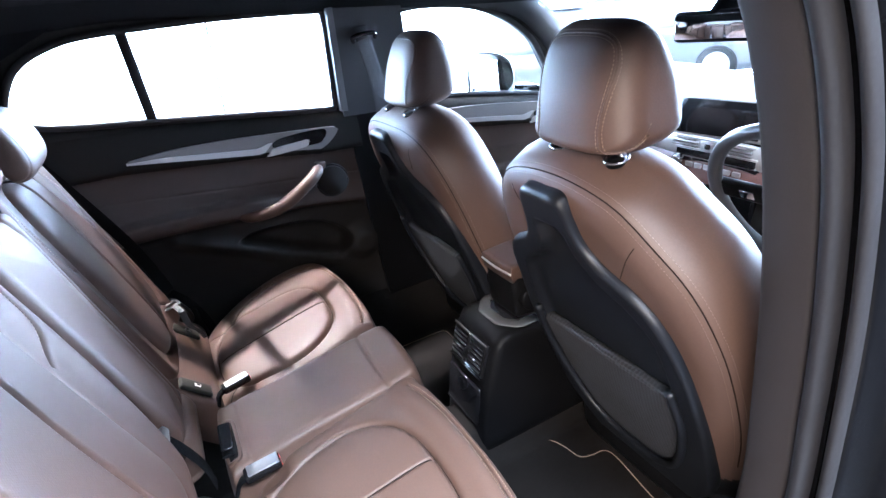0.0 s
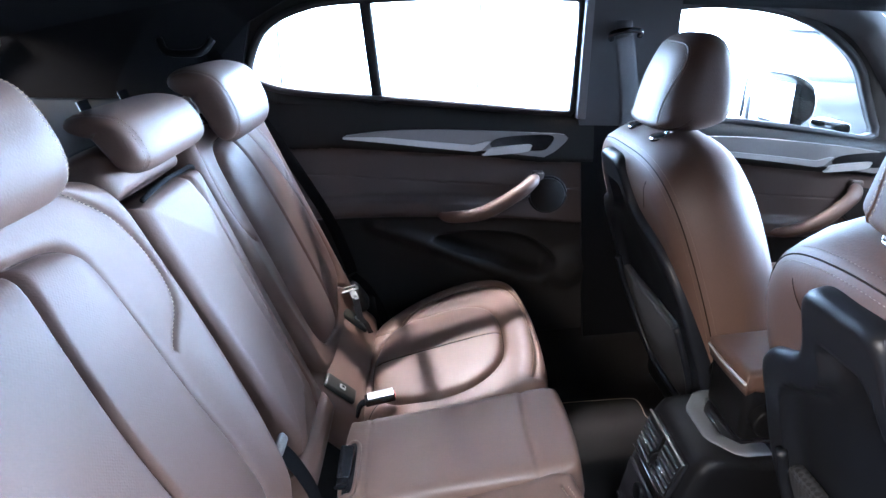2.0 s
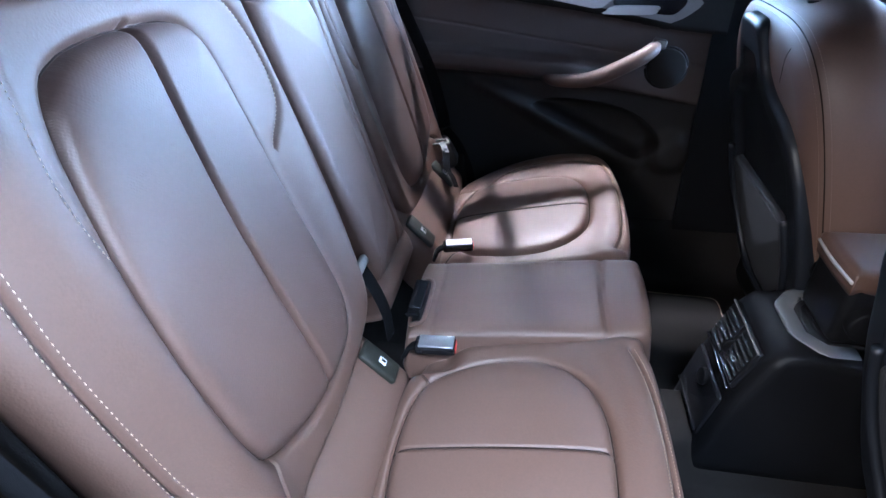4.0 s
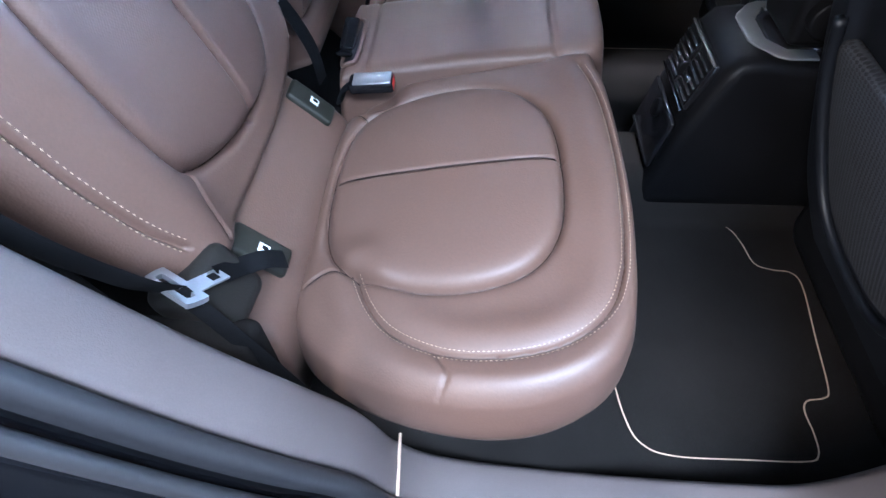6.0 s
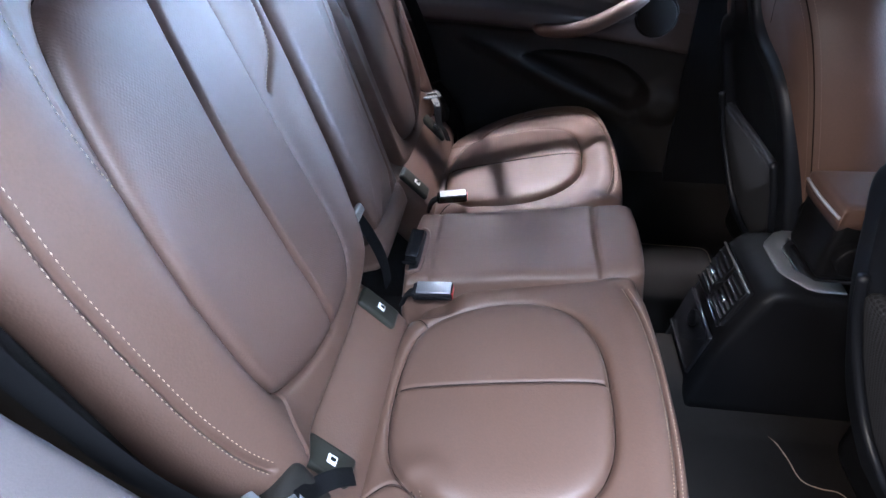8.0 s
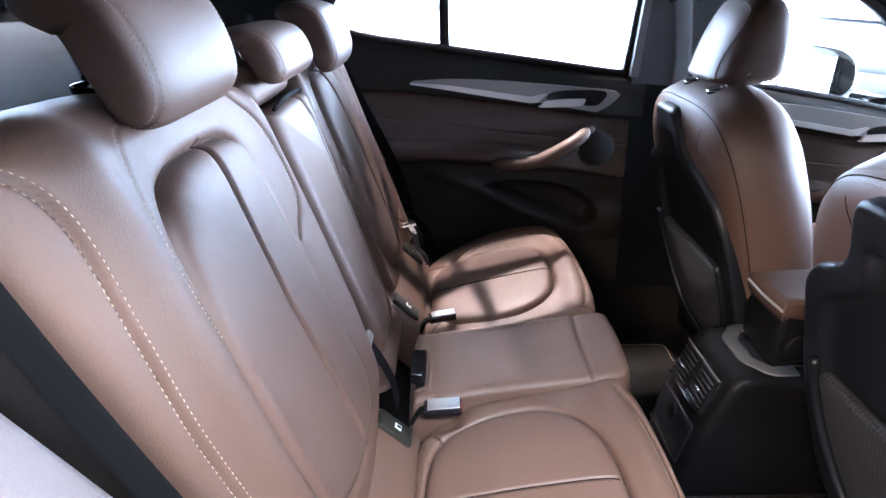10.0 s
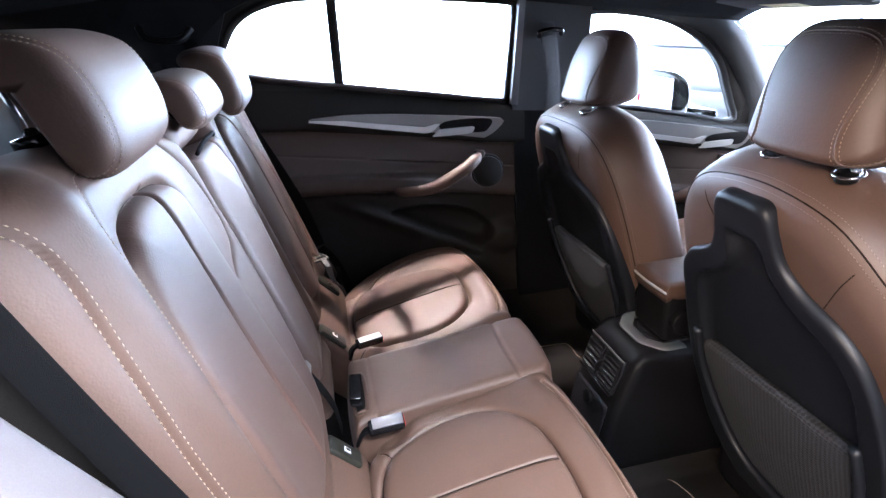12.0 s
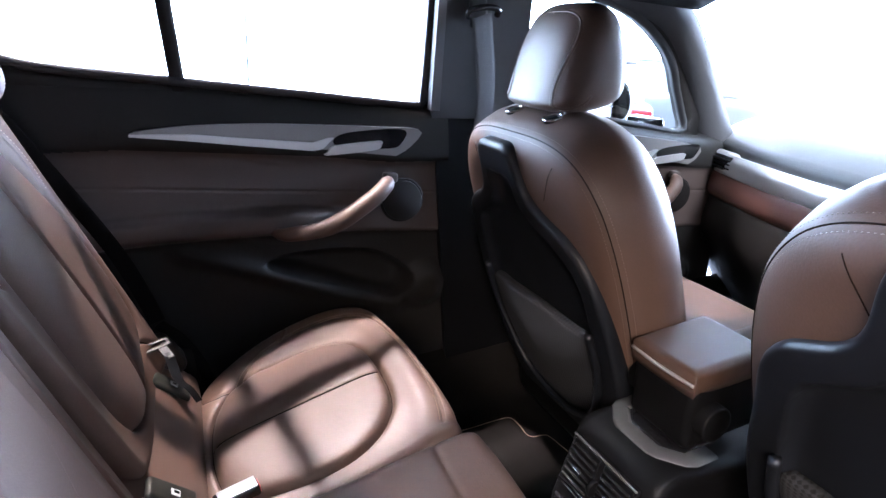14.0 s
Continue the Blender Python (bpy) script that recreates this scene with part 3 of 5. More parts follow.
def door_fittings(door, strip_line, latch, pull, speaker, wedge_top, skew=0.0):
    y = 0.684 + skew
    flat_on = lambda lift: lambda v: np.c_[v[:, 0], y - lift - v[:, 2], v[:, 1]]
    low = spline([(x, z) for x, z, d in strip_line], 40)
    up = low + np.c_[np.zeros(40), np.interp(np.linspace(0, 1, 40), (0, 0.3, 1), (0.004, 0.013, 0.017))]
    # the bright strip ends in an upward kink before the lever
    kink = [(low[-1, 0] + 0.020, low[-1, 1] + 0.002), (low[-1, 0] + 0.046, low[-1, 1] + 0.023), (low[-1, 0] + 0.034, low[-1, 1] + 0.024)]
    part("silver_strip", slab(np.vstack([low, kink, up[::-1]]), flat_on(0.009), 0.010), SATIN, door, "satin silver trim strip", smooth=False)
    top = spline(wedge_top, 50)
    part("trim_wedge", slab(np.vstack([low + (0, 0.004), top]), flat_on(0.003), 0.014), SATINDARK, door, "dull silver trim wedge", smooth=False)
    lx, lz = latch
    tilt = np.array([(1, 0), (-0.16, 1)])
    shaped = lambda pts: np.array(pts) @ tilt + (lx, lz)
    cup = part("latch_cup", slab(shaped([(-0.040, 0.006), (-0.016, 0.030), (0.115, 0.027), (0.105, -0.004), (0.07, -0.012)]), flat_on(0.0045), 0.006, 60), GLOSS, door, "dark latch recess", smooth=False)
    part("door_latch", slab(shaped([(-0.066, -0.012), (-0.062, -0.006), (-0.044, 0.006), (0.045, 0.008), (0.062, 0.005), (0.058, 0.0), (0.040, -0.011)]), flat_on(0.012), 0.009, 60), SATIN, cup, "chrome door latch lever", smooth=False)
    path = spline([(x, y - d, z) for x, z, d in pull], 40)
    fat = np.interp(np.linspace(0, 1, 40), (0, 0.15, 0.5, 0.9, 1), (0.008, 0.016, 0.020, 0.018, 0.006))
    part("pull_handle", tube(path, fat, 12), LEATHER, door, "brown leather-wrapped pull handle")
    tip = path[-1]
    part("handle_foot", box((0.034, 0.022, 0.022), pose(tip[0] + 0.004, y + 0.001, tip[2] + 0.002, 0, 8, 0), 0.006, 3), DOORSKIN, door, "dark handle foot")
    sx, sz = speaker
    rim = np.array([(sx + 0.050 * math.cos(a), y + 0.0, sz + 0.050 * math.sin(a)) for a in np.linspace(0, 2 * np.pi, 48, endpoint=False)])
    grille = part("speaker_grille", cylinder(0.047, 0.016, pose(sx, y - 0.001, sz, 90, 0, 0), 40, bevel=0.003), GRILLE, door, "round black loudspeaker grille")
    part("grille_rim", tube(rim, 0.003, 8, True), GRILLE, grille)


door_fittings(rear_door, [(0.010, 0.795, 0), (0.10, 0.780, 0), (0.22, 0.758, 0), (0.345, 0.736, 0)], (0.437, 0.736),
              [(0.24, 0.570, -0.004), (0.27, 0.568, 0.03), (0.36, 0.580, 0.05), (0.45, 0.625, 0.052), (0.495, 0.650, 0.03), (0.51, 0.655, 0.0)], (0.540, 0.600), [(0.53, 0.705), (0.565, 0.722), (0.592, 0.757), (0.50, 0.772), (0.38, 0.786), (0.25, 0.799), (0.12, 0.806), (0.02, 0.803)])
door_fittings(front_door, [(0.86, 0.695, 0), (1.0, 0.668, 0), (1.15, 0.640, 0), (1.285, 0.612, 0)], (1.378, 0.607),
              [(1.18, 0.43, 0.0), (1.22, 0.435, 0.03), (1.30, 0.47, 0.05), (1.37, 0.525, 0.05), (1.40, 0.545, 0.02), (1.41, 0.55, 0.0)], (1.435, 0.485), [(1.46, 0.578), (1.49, 0.592), (1.505, 0.622), (1.42, 0.648), (1.28, 0.676), (1.10, 0.706), (0.95, 0.722), (0.86, 0.725)], 0.025)

# middle pillar, with its belt
pillar = thing("middle_pillar", (0.72, 0.7, 0), "grey cloth-lined pillar between the two doors", "pillar", kind="structure")
part("upper_cover", slab([(0.625, 0.78), (0.86, 0.76), (0.845, 1.08), (0.625, 1.10)], lambda v: left_side(v + (0, 0, 0.034)), 0.05), PILLAR, pillar, smooth=False)
part("lower_cover", slab([(0.655, -0.02), (0.87, -0.02), (0.86, 0.765), (0.63, 0.785)], lambda v: left_side(v + (0, 0, 0.03)), 0.05), PLASTIC, pillar, smooth=False)
single("seat_belt", tube(spline([(0.70, 0.595, 0.995), (0.735, 0.64, 0.85), (0.755, 0.70, 0.72), (0.76, 0.74, 0.6)], 30), 0.024, 8, flat=((0, 1, 0), 0.06)), GREYBELT, "grey seat belt hanging on the door pillar", "seat belt", smooth=False)

guide = thing("belt_guide", (0.69, 0.60, 0.98), "black belt guide on the grey door pillar", "belt guide", "belt guides")
part("guide_plate", box((0.04, 0.014, 0.06), pose(0.712, 0.634, 1.0, -12, 4, 0), 0.006, 3), PILLAR, guide)
part("guide_loop", tube(spline([(0.672, 0.598, 0.992), (0.668, 0.586, 1.004), (0.700, 0.582, 1.010), (0.735, 0.590, 1.006), (0.738, 0.600, 0.994)], 24), 0.0065, 10), GLOSS, guide)

# windscreen, front pillars and dashboard
screen = single("windscreen", thick(sheet(np.linspace(1.34, 2.05, 12), np.linspace(-0.72, 0.72, 12), lambda x, y: np.c_[x, y * (0.9 + 0.16 * (x - 1.34)), 1.045 - 0.62 * (x - 1.34) - 0.04 * (y / 0.7) ** 2]), 0.005), GLASS,
                "large clear sloping windscreen", "windscreen", kind="structure")
screen.visible_shadow = False
for s in (1, -1):
    line = spline([(1.12, s * 0.70, 1.07), (1.32, s * 0.712, 1.0), (1.47, s * 0.745, 0.86), (1.60, s * 0.785, 0.68), (1.68, s * 0.80, 0.56)], 30)
    single("front_pillar", tube(line, np.interp(np.linspace(0, 1, 30), (0, 0.6, 1), (0.05, 0.05, 0.075)), 14), PILLAR, "grey cloth-lined windscreen pillar", "pillar", kind="structure")
part_dash = thing("dashboard", (1.5, 0, 0.3), "dark dashboard with brown leather band and silver strip", "dashboard")


def dash_band(name, prof, mat, label=""):
    p = spline(prof, 26)
    ys = np.linspace(-0.78, 0.78, 50)
    v = np.array([(x + 0.16 * (abs(y) / 0.75) ** 2, y, z) for y in ys for x, z in p])
    b = thick((v, ring_faces(50, 26, closed=False)), 0.01)
    return part(name, b, mat, part_dash, label)


dash_band("top_pad", [(1.468, 0.600), (1.464, 0.612), (1.482, 0.637), (1.60, 0.675), (1.8, 0.68), (2.15, 0.60)], DASH, "black grained dashboard top")
dash_band("silver_strip", [(1.460, 0.542), (1.452, 0.555), (1.452, 0.58), (1.463, 0.602)], SATIN, "satin silver dashboard strip")
dash_band("leather_band", [(1.46, 0.465), (1.442, 0.49), (1.448, 0.52), (1.460, 0.542)], WOODBROWN, "brown leather dashboard band")
dash_band("lower_pad", [(1.60, 0.10), (1.50, 0.25), (1.44, 0.36), (1.45, 0.44), (1.46, 0.465)], SOFT)
for s in (1, -1):
    part("vent_rim", box((0.034, 0.118, 0.062), pose(1.592, s * 0.68, 0.578, 0, 0, -s * 14), 0.012), SATIN, part_dash, "silver vent surround")
    vent = part("air_vent", box((0.04, 0.10, 0.046), pose(1.590, s * 0.68, 0.577, 0, 0, -s * 14), 0.006), GLOSS, part_dash, "black side air vent with silver rim")
    for k in range(3):
        part("slat", box((0.02, 0.085, 0.004), pose(1.574, s * 0.68, 0.564 + 0.013 * k, 0, 0, -s * 14), 0.001), PLASTIC, vent)

# ---- the rear bench ----
bench = thing("rear_bench", (0.2, 0, 0.0), "brown leather rear bench with cream stitching", "car seat")


def side_cushion(s, shift=0.0, lift=0.0, raised=0.0):
    place = lambda v: np.c_[v[:, 0], s * (v[:, 1] + shift), 0.283 + lift + 0.205 * v[:, 0] + 0.04 * (0.30 - v[:, 1]) + v[:, 2]]
    outline = [(0.402, 0.072), (0.430, 0.115), (0.441, 0.20), (0.445, 0.327), (0.443, 0.41), (0.434, 0.50), (0.420, 0.556), (0.392, 0.594), (0.345, 0.617), (0.29, 0.624), (0.23, 0.617),
               (0.165, 0.598), (0.105, 0.568), (0.062, 0.532), (0.040, 0.49), (0.036, 0.44), (0.036, 0.35), (0.036, 0.25), (0.042, 0.17), (0.058, 0.11), (0.090, 0.072), (0.22, 0.066)]
    panel = spline([(0.262, 0.127), (0.201, 0.123), (0.147, 0.133), (0.103, 0.152), (0.074, 0.184), (0.061, 0.240), (0.058, 0.313), (0.064, 0.374), (0.077, 0.415), (0.101, 0.446),
                    (0.141, 0.469), (0.191, 0.483), (0.238, 0.488), (0.276, 0.485), (0.315, 0.472), (0.343, 0.447), (0.361, 0.406), (0.367, 0.353), (0.366, 0.295), (0.361, 0.242), (0.346, 0.196), (0.312, 0.153)], 150, True)
    ring = np.vstack([panel, panel[:1]])
    piped = spline([(0.118, 0.457), (0.134, 0.492), (0.155, 0.523), (0.183, 0.546), (0.222, 0.564), (0.258, 0.572), (0.304, 0.573), (0.344, 0.566), (0.379, 0.549), (0.404, 0.522),
                    (0.418, 0.487), (0.426, 0.447), (0.432, 0.363), (0.432, 0.284), (0.426, 0.203), (0.416, 0.150), (0.404, 0.110)], 160)
    crease = spline([(0.060, 0.299), (0.2, 0.300), (0.366, 0.305)], 30)
    fold = spline([(0.112, 0.452), (0.079, 0.448), (0.05, 0.462)], 20)
    fold2 = spline([(0.088, 0.160), (0.07, 0.142), (0.045, 0.122)], 20)
    tuck = spline([(0.222, 0.568), (0.236, 0.590), (0.228, 0.612)], 10)
    dip = lambda uv: -0.026 * np.exp(-(((uv[:, 0] - 0.072) / 0.055) ** 4 + ((uv[:, 1] - 0.098) / 0.036) ** 4)) + raised * np.clip((uv[:, 1] - 0.42) / 0.2, 0, 1) ** 2 \
        + 0.007 * np.exp(-((near(uv, piped, 0.2) - 0.026) / 0.022) ** 2)
    pad = Pad(outline, place, 0.030, 0.026, ((0.004, 0.02), (0.005, 0.045), (-0.002, 0.072), (-0.022, 0.098), (-0.050, 0.115), (-0.062, 0.17)), 0.006,
              seams=((ring, 0.014, 0.0040, 1), (piped, 0.008, 0.0024, 1), (crease, 0.0028, 0.0034), (fold, 0.004, 0.003), (fold2, 0.004, 0.003), (tuck, 0.004, 0.0022)),
              puffs=((panel, 0.011, 0.016),), n=560, rings=200, shape=dip, centre=(0.24, 0.34))
    ob = part("seat_cushion", pad.mesh, LEATHER, bench, "brown leather seat cushion with a sewn oval panel")
    for off in (0.0052, -0.0052):
        t = np.gradient(piped, axis=0)
        nor = np.c_[t[:, 1], -t[:, 0]] / np.linalg.norm(t, axis=1)[:, None]
        tagged(part("stitching", stitches(pad.on(piped + nor * off, 0.0004), 0.0052, 0.0034, 0.0006), THREAD, ob, "cream double stitching"), kind="stuff")
    # cords along ring, crease and folds paint in the grooves' shade
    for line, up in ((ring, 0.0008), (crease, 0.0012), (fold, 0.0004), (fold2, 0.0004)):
        part("seam", tube(pad.on(line, up), 0.0012, 6), SEAM_SHADE, ob)
    return ob


def iso_strip(s, shift=0.0, lift=0.0):
    place = lambda v: np.c_[v[:, 0], s * (v[:, 1] + shift), 0.334 + lift - 1.0 * v[:, 0] + v[:, 2]]
    outline = [(0.046, 0.14), (0.046, 0.3), (0.046, 0.52), (0.03, 0.545), (-0.03, 0.545), (-0.062, 0.52), (-0.062, 0.3), (-0.062, 0.14), (-0.03, 0.122), (0.03, 0.122)]
    pad = Pad(outline, place, 0.02, 0.018, ((0.0, 0.03), (0.0, 0.12)), 0.004, n=160, rings=30)
    part("anchor_strip", pad.mesh, LEATHER, bench, "brown leather strip with two black anchor flaps")
    for v in (0.158, 0.446):
        m = pose(0.004, s * (v + shift), 0.334 + lift, 0, 45, 0)
        flap = part("anchor_flap", box((0.078, 0.042, 0.014), m, 0.006, 3), FLAP, bench, "dark olive plastic child-seat anchor flap")
        part("anchor_symbol", box((0.014, 0.012, 0.0012), m @ pose(0.002, 0, 0.0072), 0.0), ICON, flap, "white child-seat symbol", smooth=False)
        part("anchor_symbol", box((0.008, 0.005, 0.0012), m @ pose(0.003, 0.001, 0.0080), 0.0), PLASTIC, flap, smooth=False)


def back_place(s):
    def place(v):
        return np.c_[-0.03 - 0.3134 * v[:, 1] + 0.9496 * v[:, 2], s * v[:, 0], 0.42 + 0.9496 * v[:, 1] + 0.3134 * v[:, 2]]
    return place


def side_back(s, inner=0.035, outer_edge=0.60):
    k = (outer_edge - inner) / 0.565
    fit = lambda pts: [(inner + (u - 0.035) * k, w) for u, w in pts]
    outline = fit([(0.095, -0.02), (0.066, 0.1), (0.055, 0.25), (0.053, 0.40), (0.060, 0.49), (0.10, 0.535), (0.20, 0.562), (0.34, 0.580), (0.47, 0.583), (0.555, 0.565), (0.592, 0.52), (0.590, 0.40),
               (0.580, 0.25), (0.571, 0.10), (0.550, 0.0), (0.50, -0.045), (0.35, -0.06), (0.2, -0.055)])
    panel = spline(fit([(0.180, 0.460), (0.212, 0.480), (0.289, 0.487), (0.345, 0.486), (0.378, 0.480), (0.408, 0.464), (0.437, 0.412), (0.463, 0.324), (0.473, 0.25), (0.476, 0.19), (0.472, 0.11),
                        (0.460, 0.060), (0.438, 0.034), (0.40, 0.014), (0.345, -0.002), (0.27, -0.010), (0.20, 0.0), (0.160, 0.046), (0.155, 0.12), (0.165, 0.258), (0.167, 0.36), (0.170, 0.42)]), 130, True)
    ring = np.vstack([panel, panel[:1]])
    middle = spline(fit([(0.275, 0.487), (0.295, 0.41), (0.307, 0.30), (0.308, 0.20), (0.303, 0.10), (0.292, -0.010)]), 40)
    outer = spline(fit([(0.60, 0.586), (0.566, 0.556), (0.541, 0.495), (0.546, 0.389), (0.552, 0.30), (0.552, 0.22), (0.549, 0.14), (0.544, 0.095), (0.536, 0.048), (0.524, 0.008)]), 120)
    dotted = spline(fit([(0.36, 0.545), (0.408, 0.537), (0.430, 0.511), (0.448, 0.471), (0.469, 0.412), (0.474, 0.37), (0.470, 0.33)]), 60)
    wing = spline(fit([(0.150, 0.535), (0.124, 0.516), (0.092, 0.473), (0.078, 0.402), (0.088, 0.336), (0.135, 0.292)]), 60)
    tail = spline(fit([(0.445, 0.036), (0.466, 0.010), (0.480, -0.03)]), 12)
    bolster = lambda uv: -0.03 * np.clip((uv[:, 0] - (inner + 0.515 * k)) / 0.05, 0, 1) ** 2 + 0.024 * np.exp(-((uv[:, 0] - (inner + 0.458 * k)) / 0.045) ** 2) + 0.013 * np.exp(-((uv[:, 0] - (inner + 0.030 * k)) / 0.036) ** 2) - 0.035 * np.clip((uv[:, 1] - 0.52) / 0.06, 0, 1) ** 2
    pad = Pad(outline, back_place(s), 0.022, 0.024, ((0.003, 0.03), (-0.012, 0.07), (-0.035, 0.11)), 0.006,
              seams=((ring, 0.015, 0.0044, 1), (middle, 0.020, 0.0042), (outer, 0.008, 0.0030), (wing, 0.010, 0.0036, 1), (dotted, 0.002, 0.003), (tail, 0.006, 0.003)),
              puffs=((panel, 0.018, 0.024),), n=560, rings=200, shape=bolster, centre=(inner + 0.28 * k, 0.25))
    ob = part("backrest", pad.mesh, LEATHER, bench, "brown leather backrest with a pear-shaped panel")
    t = np.gradient(outer, axis=0)
    nor = np.c_[t[:, 1], -t[:, 0]] / np.linalg.norm(t, axis=1)[:, None]
    for off in (0.0055, -0.0055):
        tagged(part("stitching", stitches(pad.on(outer + nor * off, 0.0006)), THREAD, ob, "cream double stitching"), kind="stuff")
    tagged(part("stitching", stitches(pad.on(dotted + (0.005, 0.0), 0.0006), 0.006, 0.0035, 0.0007), THREAD, ob), kind="stuff")
    tagged(part("stitching", stitches(pad.on(wing + (0.004, 0.0), 0.0006), 0.006, 0.0035, 0.0007), THREAD, ob), kind="stuff")
    # dark cords put the groove shade of panel and wing into colour
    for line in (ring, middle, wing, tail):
        part("seam", tube(pad.on(line, 0.0012), 0.0016, 6), SEAM_SHADE, ob)
    pad.dress(ob, panel, LEATHER_PERF)
    return ob


def bench_headrest(y, half, size, drop=0.0, ahead=0.0, squat=1.0):
    prof = [(-0.200, 0.908), (-0.170, 0.908), (-0.153, 0.938), (-0.160, 0.99), (-0.185, 1.040), (-0.230, 1.060), (-0.272, 1.058), (-0.290, 1.040), (-0.280, 1.024), (-0.248, 1.014), (-0.222, 0.955)]
    prof = [(x, 0.985 + (z - 0.985) * squat) for x, z in prof]
    prof = [(x + ahead, z) for x, z in prof]
    c = np.array((-0.21, 0.93))
    prof = [tuple(c + (np.array(p) - c) * size - (0, drop)) for p in prof]
    ob = part("headrest", loft(prof, half, 6.5, 90, 64, seams=((0.88, 0.03, 0.018),), centre=y), LEATHER, bench, "brown leather wrap-over headrest")
    p = spline(prof, 90, True)
    cc = p.mean(0)
    for s in (-1, 1):
        for k in (0.85, 0.91):
            sc = (1 - k ** 6.5) ** (1 / 6.5) + 0.006
            q = cc + (p - cc) * sc
            line = np.c_[q[:, 0], np.full(90, y + s * k * half), q[:, 1]]
            tagged(part("stitching", stitches(line[:62], 0.0055, 0.0036, 0.0006), THREAD if y < 0 else DULLTHREAD, ob, "sewn double stitching"), kind="stuff")
    for dy in (-0.055, 0.055):
        part("headrest_stem", cylinder(0.0075, 0.10, pose(-0.262 + ahead, y + dy, 0.975 - drop, 0, -12, 0), 16), CHROME, bench, "chrome headrest stem")
        part("stem_collar", cylinder(0.021, 0.014, pose(-0.256 + ahead, y + dy, 0.945 - drop, 0, -12, 0), 24, bevel=0.004), GLOSS, bench, "black stem collar")


for s in (-1, 1):
    side_cushion(s, 0.048 if s > 0 else 0.0, 0.018 if s > 0 else 0.0, 0.012 if s > 0 else 0.0)
    iso_strip(s, 0.048 if s > 0 else 0.0, 0.032 if s > 0 else 0.0)
side_back(-1)
side_back(1, 0.168, 0.655)
bench_headrest(-0.275, 0.126, 0.93, -0.014)
bench_headrest(0.385, 0.125, 0.88, 0.024, 0.058)
bench_headrest(0.065, 0.118, 0.76, 0.018, 0.045, 0.72)

# plastic foot covers where the outer bolsters end
for s in (-1, 1):
    shell = box((0.085, 0.072, 0.080), pose(-0.018, s * (0.532 if s < 0 else 0.59), 0.372, 0, -28, s * 6), 0.018, 4)
    part("bolster_foot", shell, FOOT, bench, "dark brown plastic foot of the bolster")
    # dark block that stands in for the shade of the gap beside the bench
    side = box((0.13, 0.040, 0.24), pose(-0.018, s * (0.578 if s < 0 else 0.636), 0.250), 0.012, 3)
    part("gap_shade_panel", side, CARPET, bench, "dark panel standing in for the shaded gap beside the bench")

# long dark panel along the backrest, again for the gap's shade
part("gap_shade_panel", box((0.12, 0.014, 0.54), pose(-0.186, -0.598, 0.640, 0, -18.3, 0), 0.005), CARPET, bench, "dark panel standing in for the shaded gap beside the bench")

# middle place
mid_place = lambda v: np.c_[v[:, 0], v[:, 1] + 0.022, 0.336 + 0.130 * v[:, 0] + 0.05 * v[:, 1] + v[:, 2]]
mid_edge = spline([(0.372, -0.1), (0.368, 0.0), (0.372, 0.1)], 30)
rear_line = spline([(0.075, -0.1), (0.075, 0.1)], 10)
middle = Pad([(0.03, -0.09), (0.03, 0.09), (0.06, 0.106), (0.2, 0.104), (0.38, 0.106), (0.435, 0.098), (0.445, 0.06), (0.447, 0.0), (0.445, -0.06), (0.435, -0.098), (0.38, -0.106), (0.2, -0.104), (0.06, -0.106)],
             mid_place, 0.022, 0.014, ((0.004, 0.03), (0.008, 0.06), (0.002, 0.09), (-0.02, 0.12), (-0.04, 0.17)), 0.004, seams=((mid_edge, 0.005, 0.0045), (rear_line, 0.004, 0.004)), n=240, rings=70)
part("middle_cushion", middle.mesh, LEATHER, bench, "flat brown leather middle seat cushion")
slot = spline([(0.034, -0.075), (0.045, -0.082), (0.058, -0.074), (0.060, 0.0), (0.058, 0.030), (0.047, 0.040), (0.035, 0.030), (0.032, 0.0)], 60, True)
# a raised black plate paints the dark of the recess; nothing is cut out
part("slot_dark_plate", thick((np.vstack([middle.on(slot, 0.0035), middle.on(slot.mean(0)[None], 0.0035)]), [(i, (i + 1) % 60, 60) for i in range(60)]), 0.003), PLASTIC, bench, "black plate for the dark of the buckle slot", smooth=False)
part("slot_rim", tube(middle.on(slot, 0.002), 0.0042, 8, True), LEATHER, bench)
MID = 0.066
mid_back_place = lambda v: back_place(1)(v + (MID, 0, 0))
flap_line = spline([(-0.042, -0.02), (-0.045, 0.25), (-0.047, 0.465)], 30)
mid_back = Pad([(-0.074, -0.01), (-0.099, 0.25), (-0.113, 0.452), (-0.104, 0.468), (0, 0.470), (0.09, 0.468), (0.099, 0.452), (0.099, 0.25), (0.098, -0.01), (0.09, -0.03), (0.01, -0.032), (-0.066, -0.03)],
               mid_back_place, 0.016, 0.016, ((0.0, 0.04), (0.0, 0.10)), 0.034, seams=((flap_line * (-1, 1), 0.014, 0.0045),), n=300, rings=110, shape=lambda uv: 0.018 * np.clip(uv[:, 1] / 0.45, 0, 1))
part("middle_backrest", mid_back.mesh, LEATHER, bench, "brown leather middle backrest with a folding armrest")
mid_top = Pad([(-0.110, 0.49), (-0.110, 0.535), (-0.09, 0.558), (0.08, 0.558), (0.097, 0.535), (0.097, 0.49), (0.08, 0.482), (-0.09, 0.482)], mid_back_place, 0.02, 0.02, ((0.0, 0.04), (0.0, 0.09)), 0.02, n=140, rings=30)
part("middle_backrest_top", mid_top.mesh, LEATHER, bench)
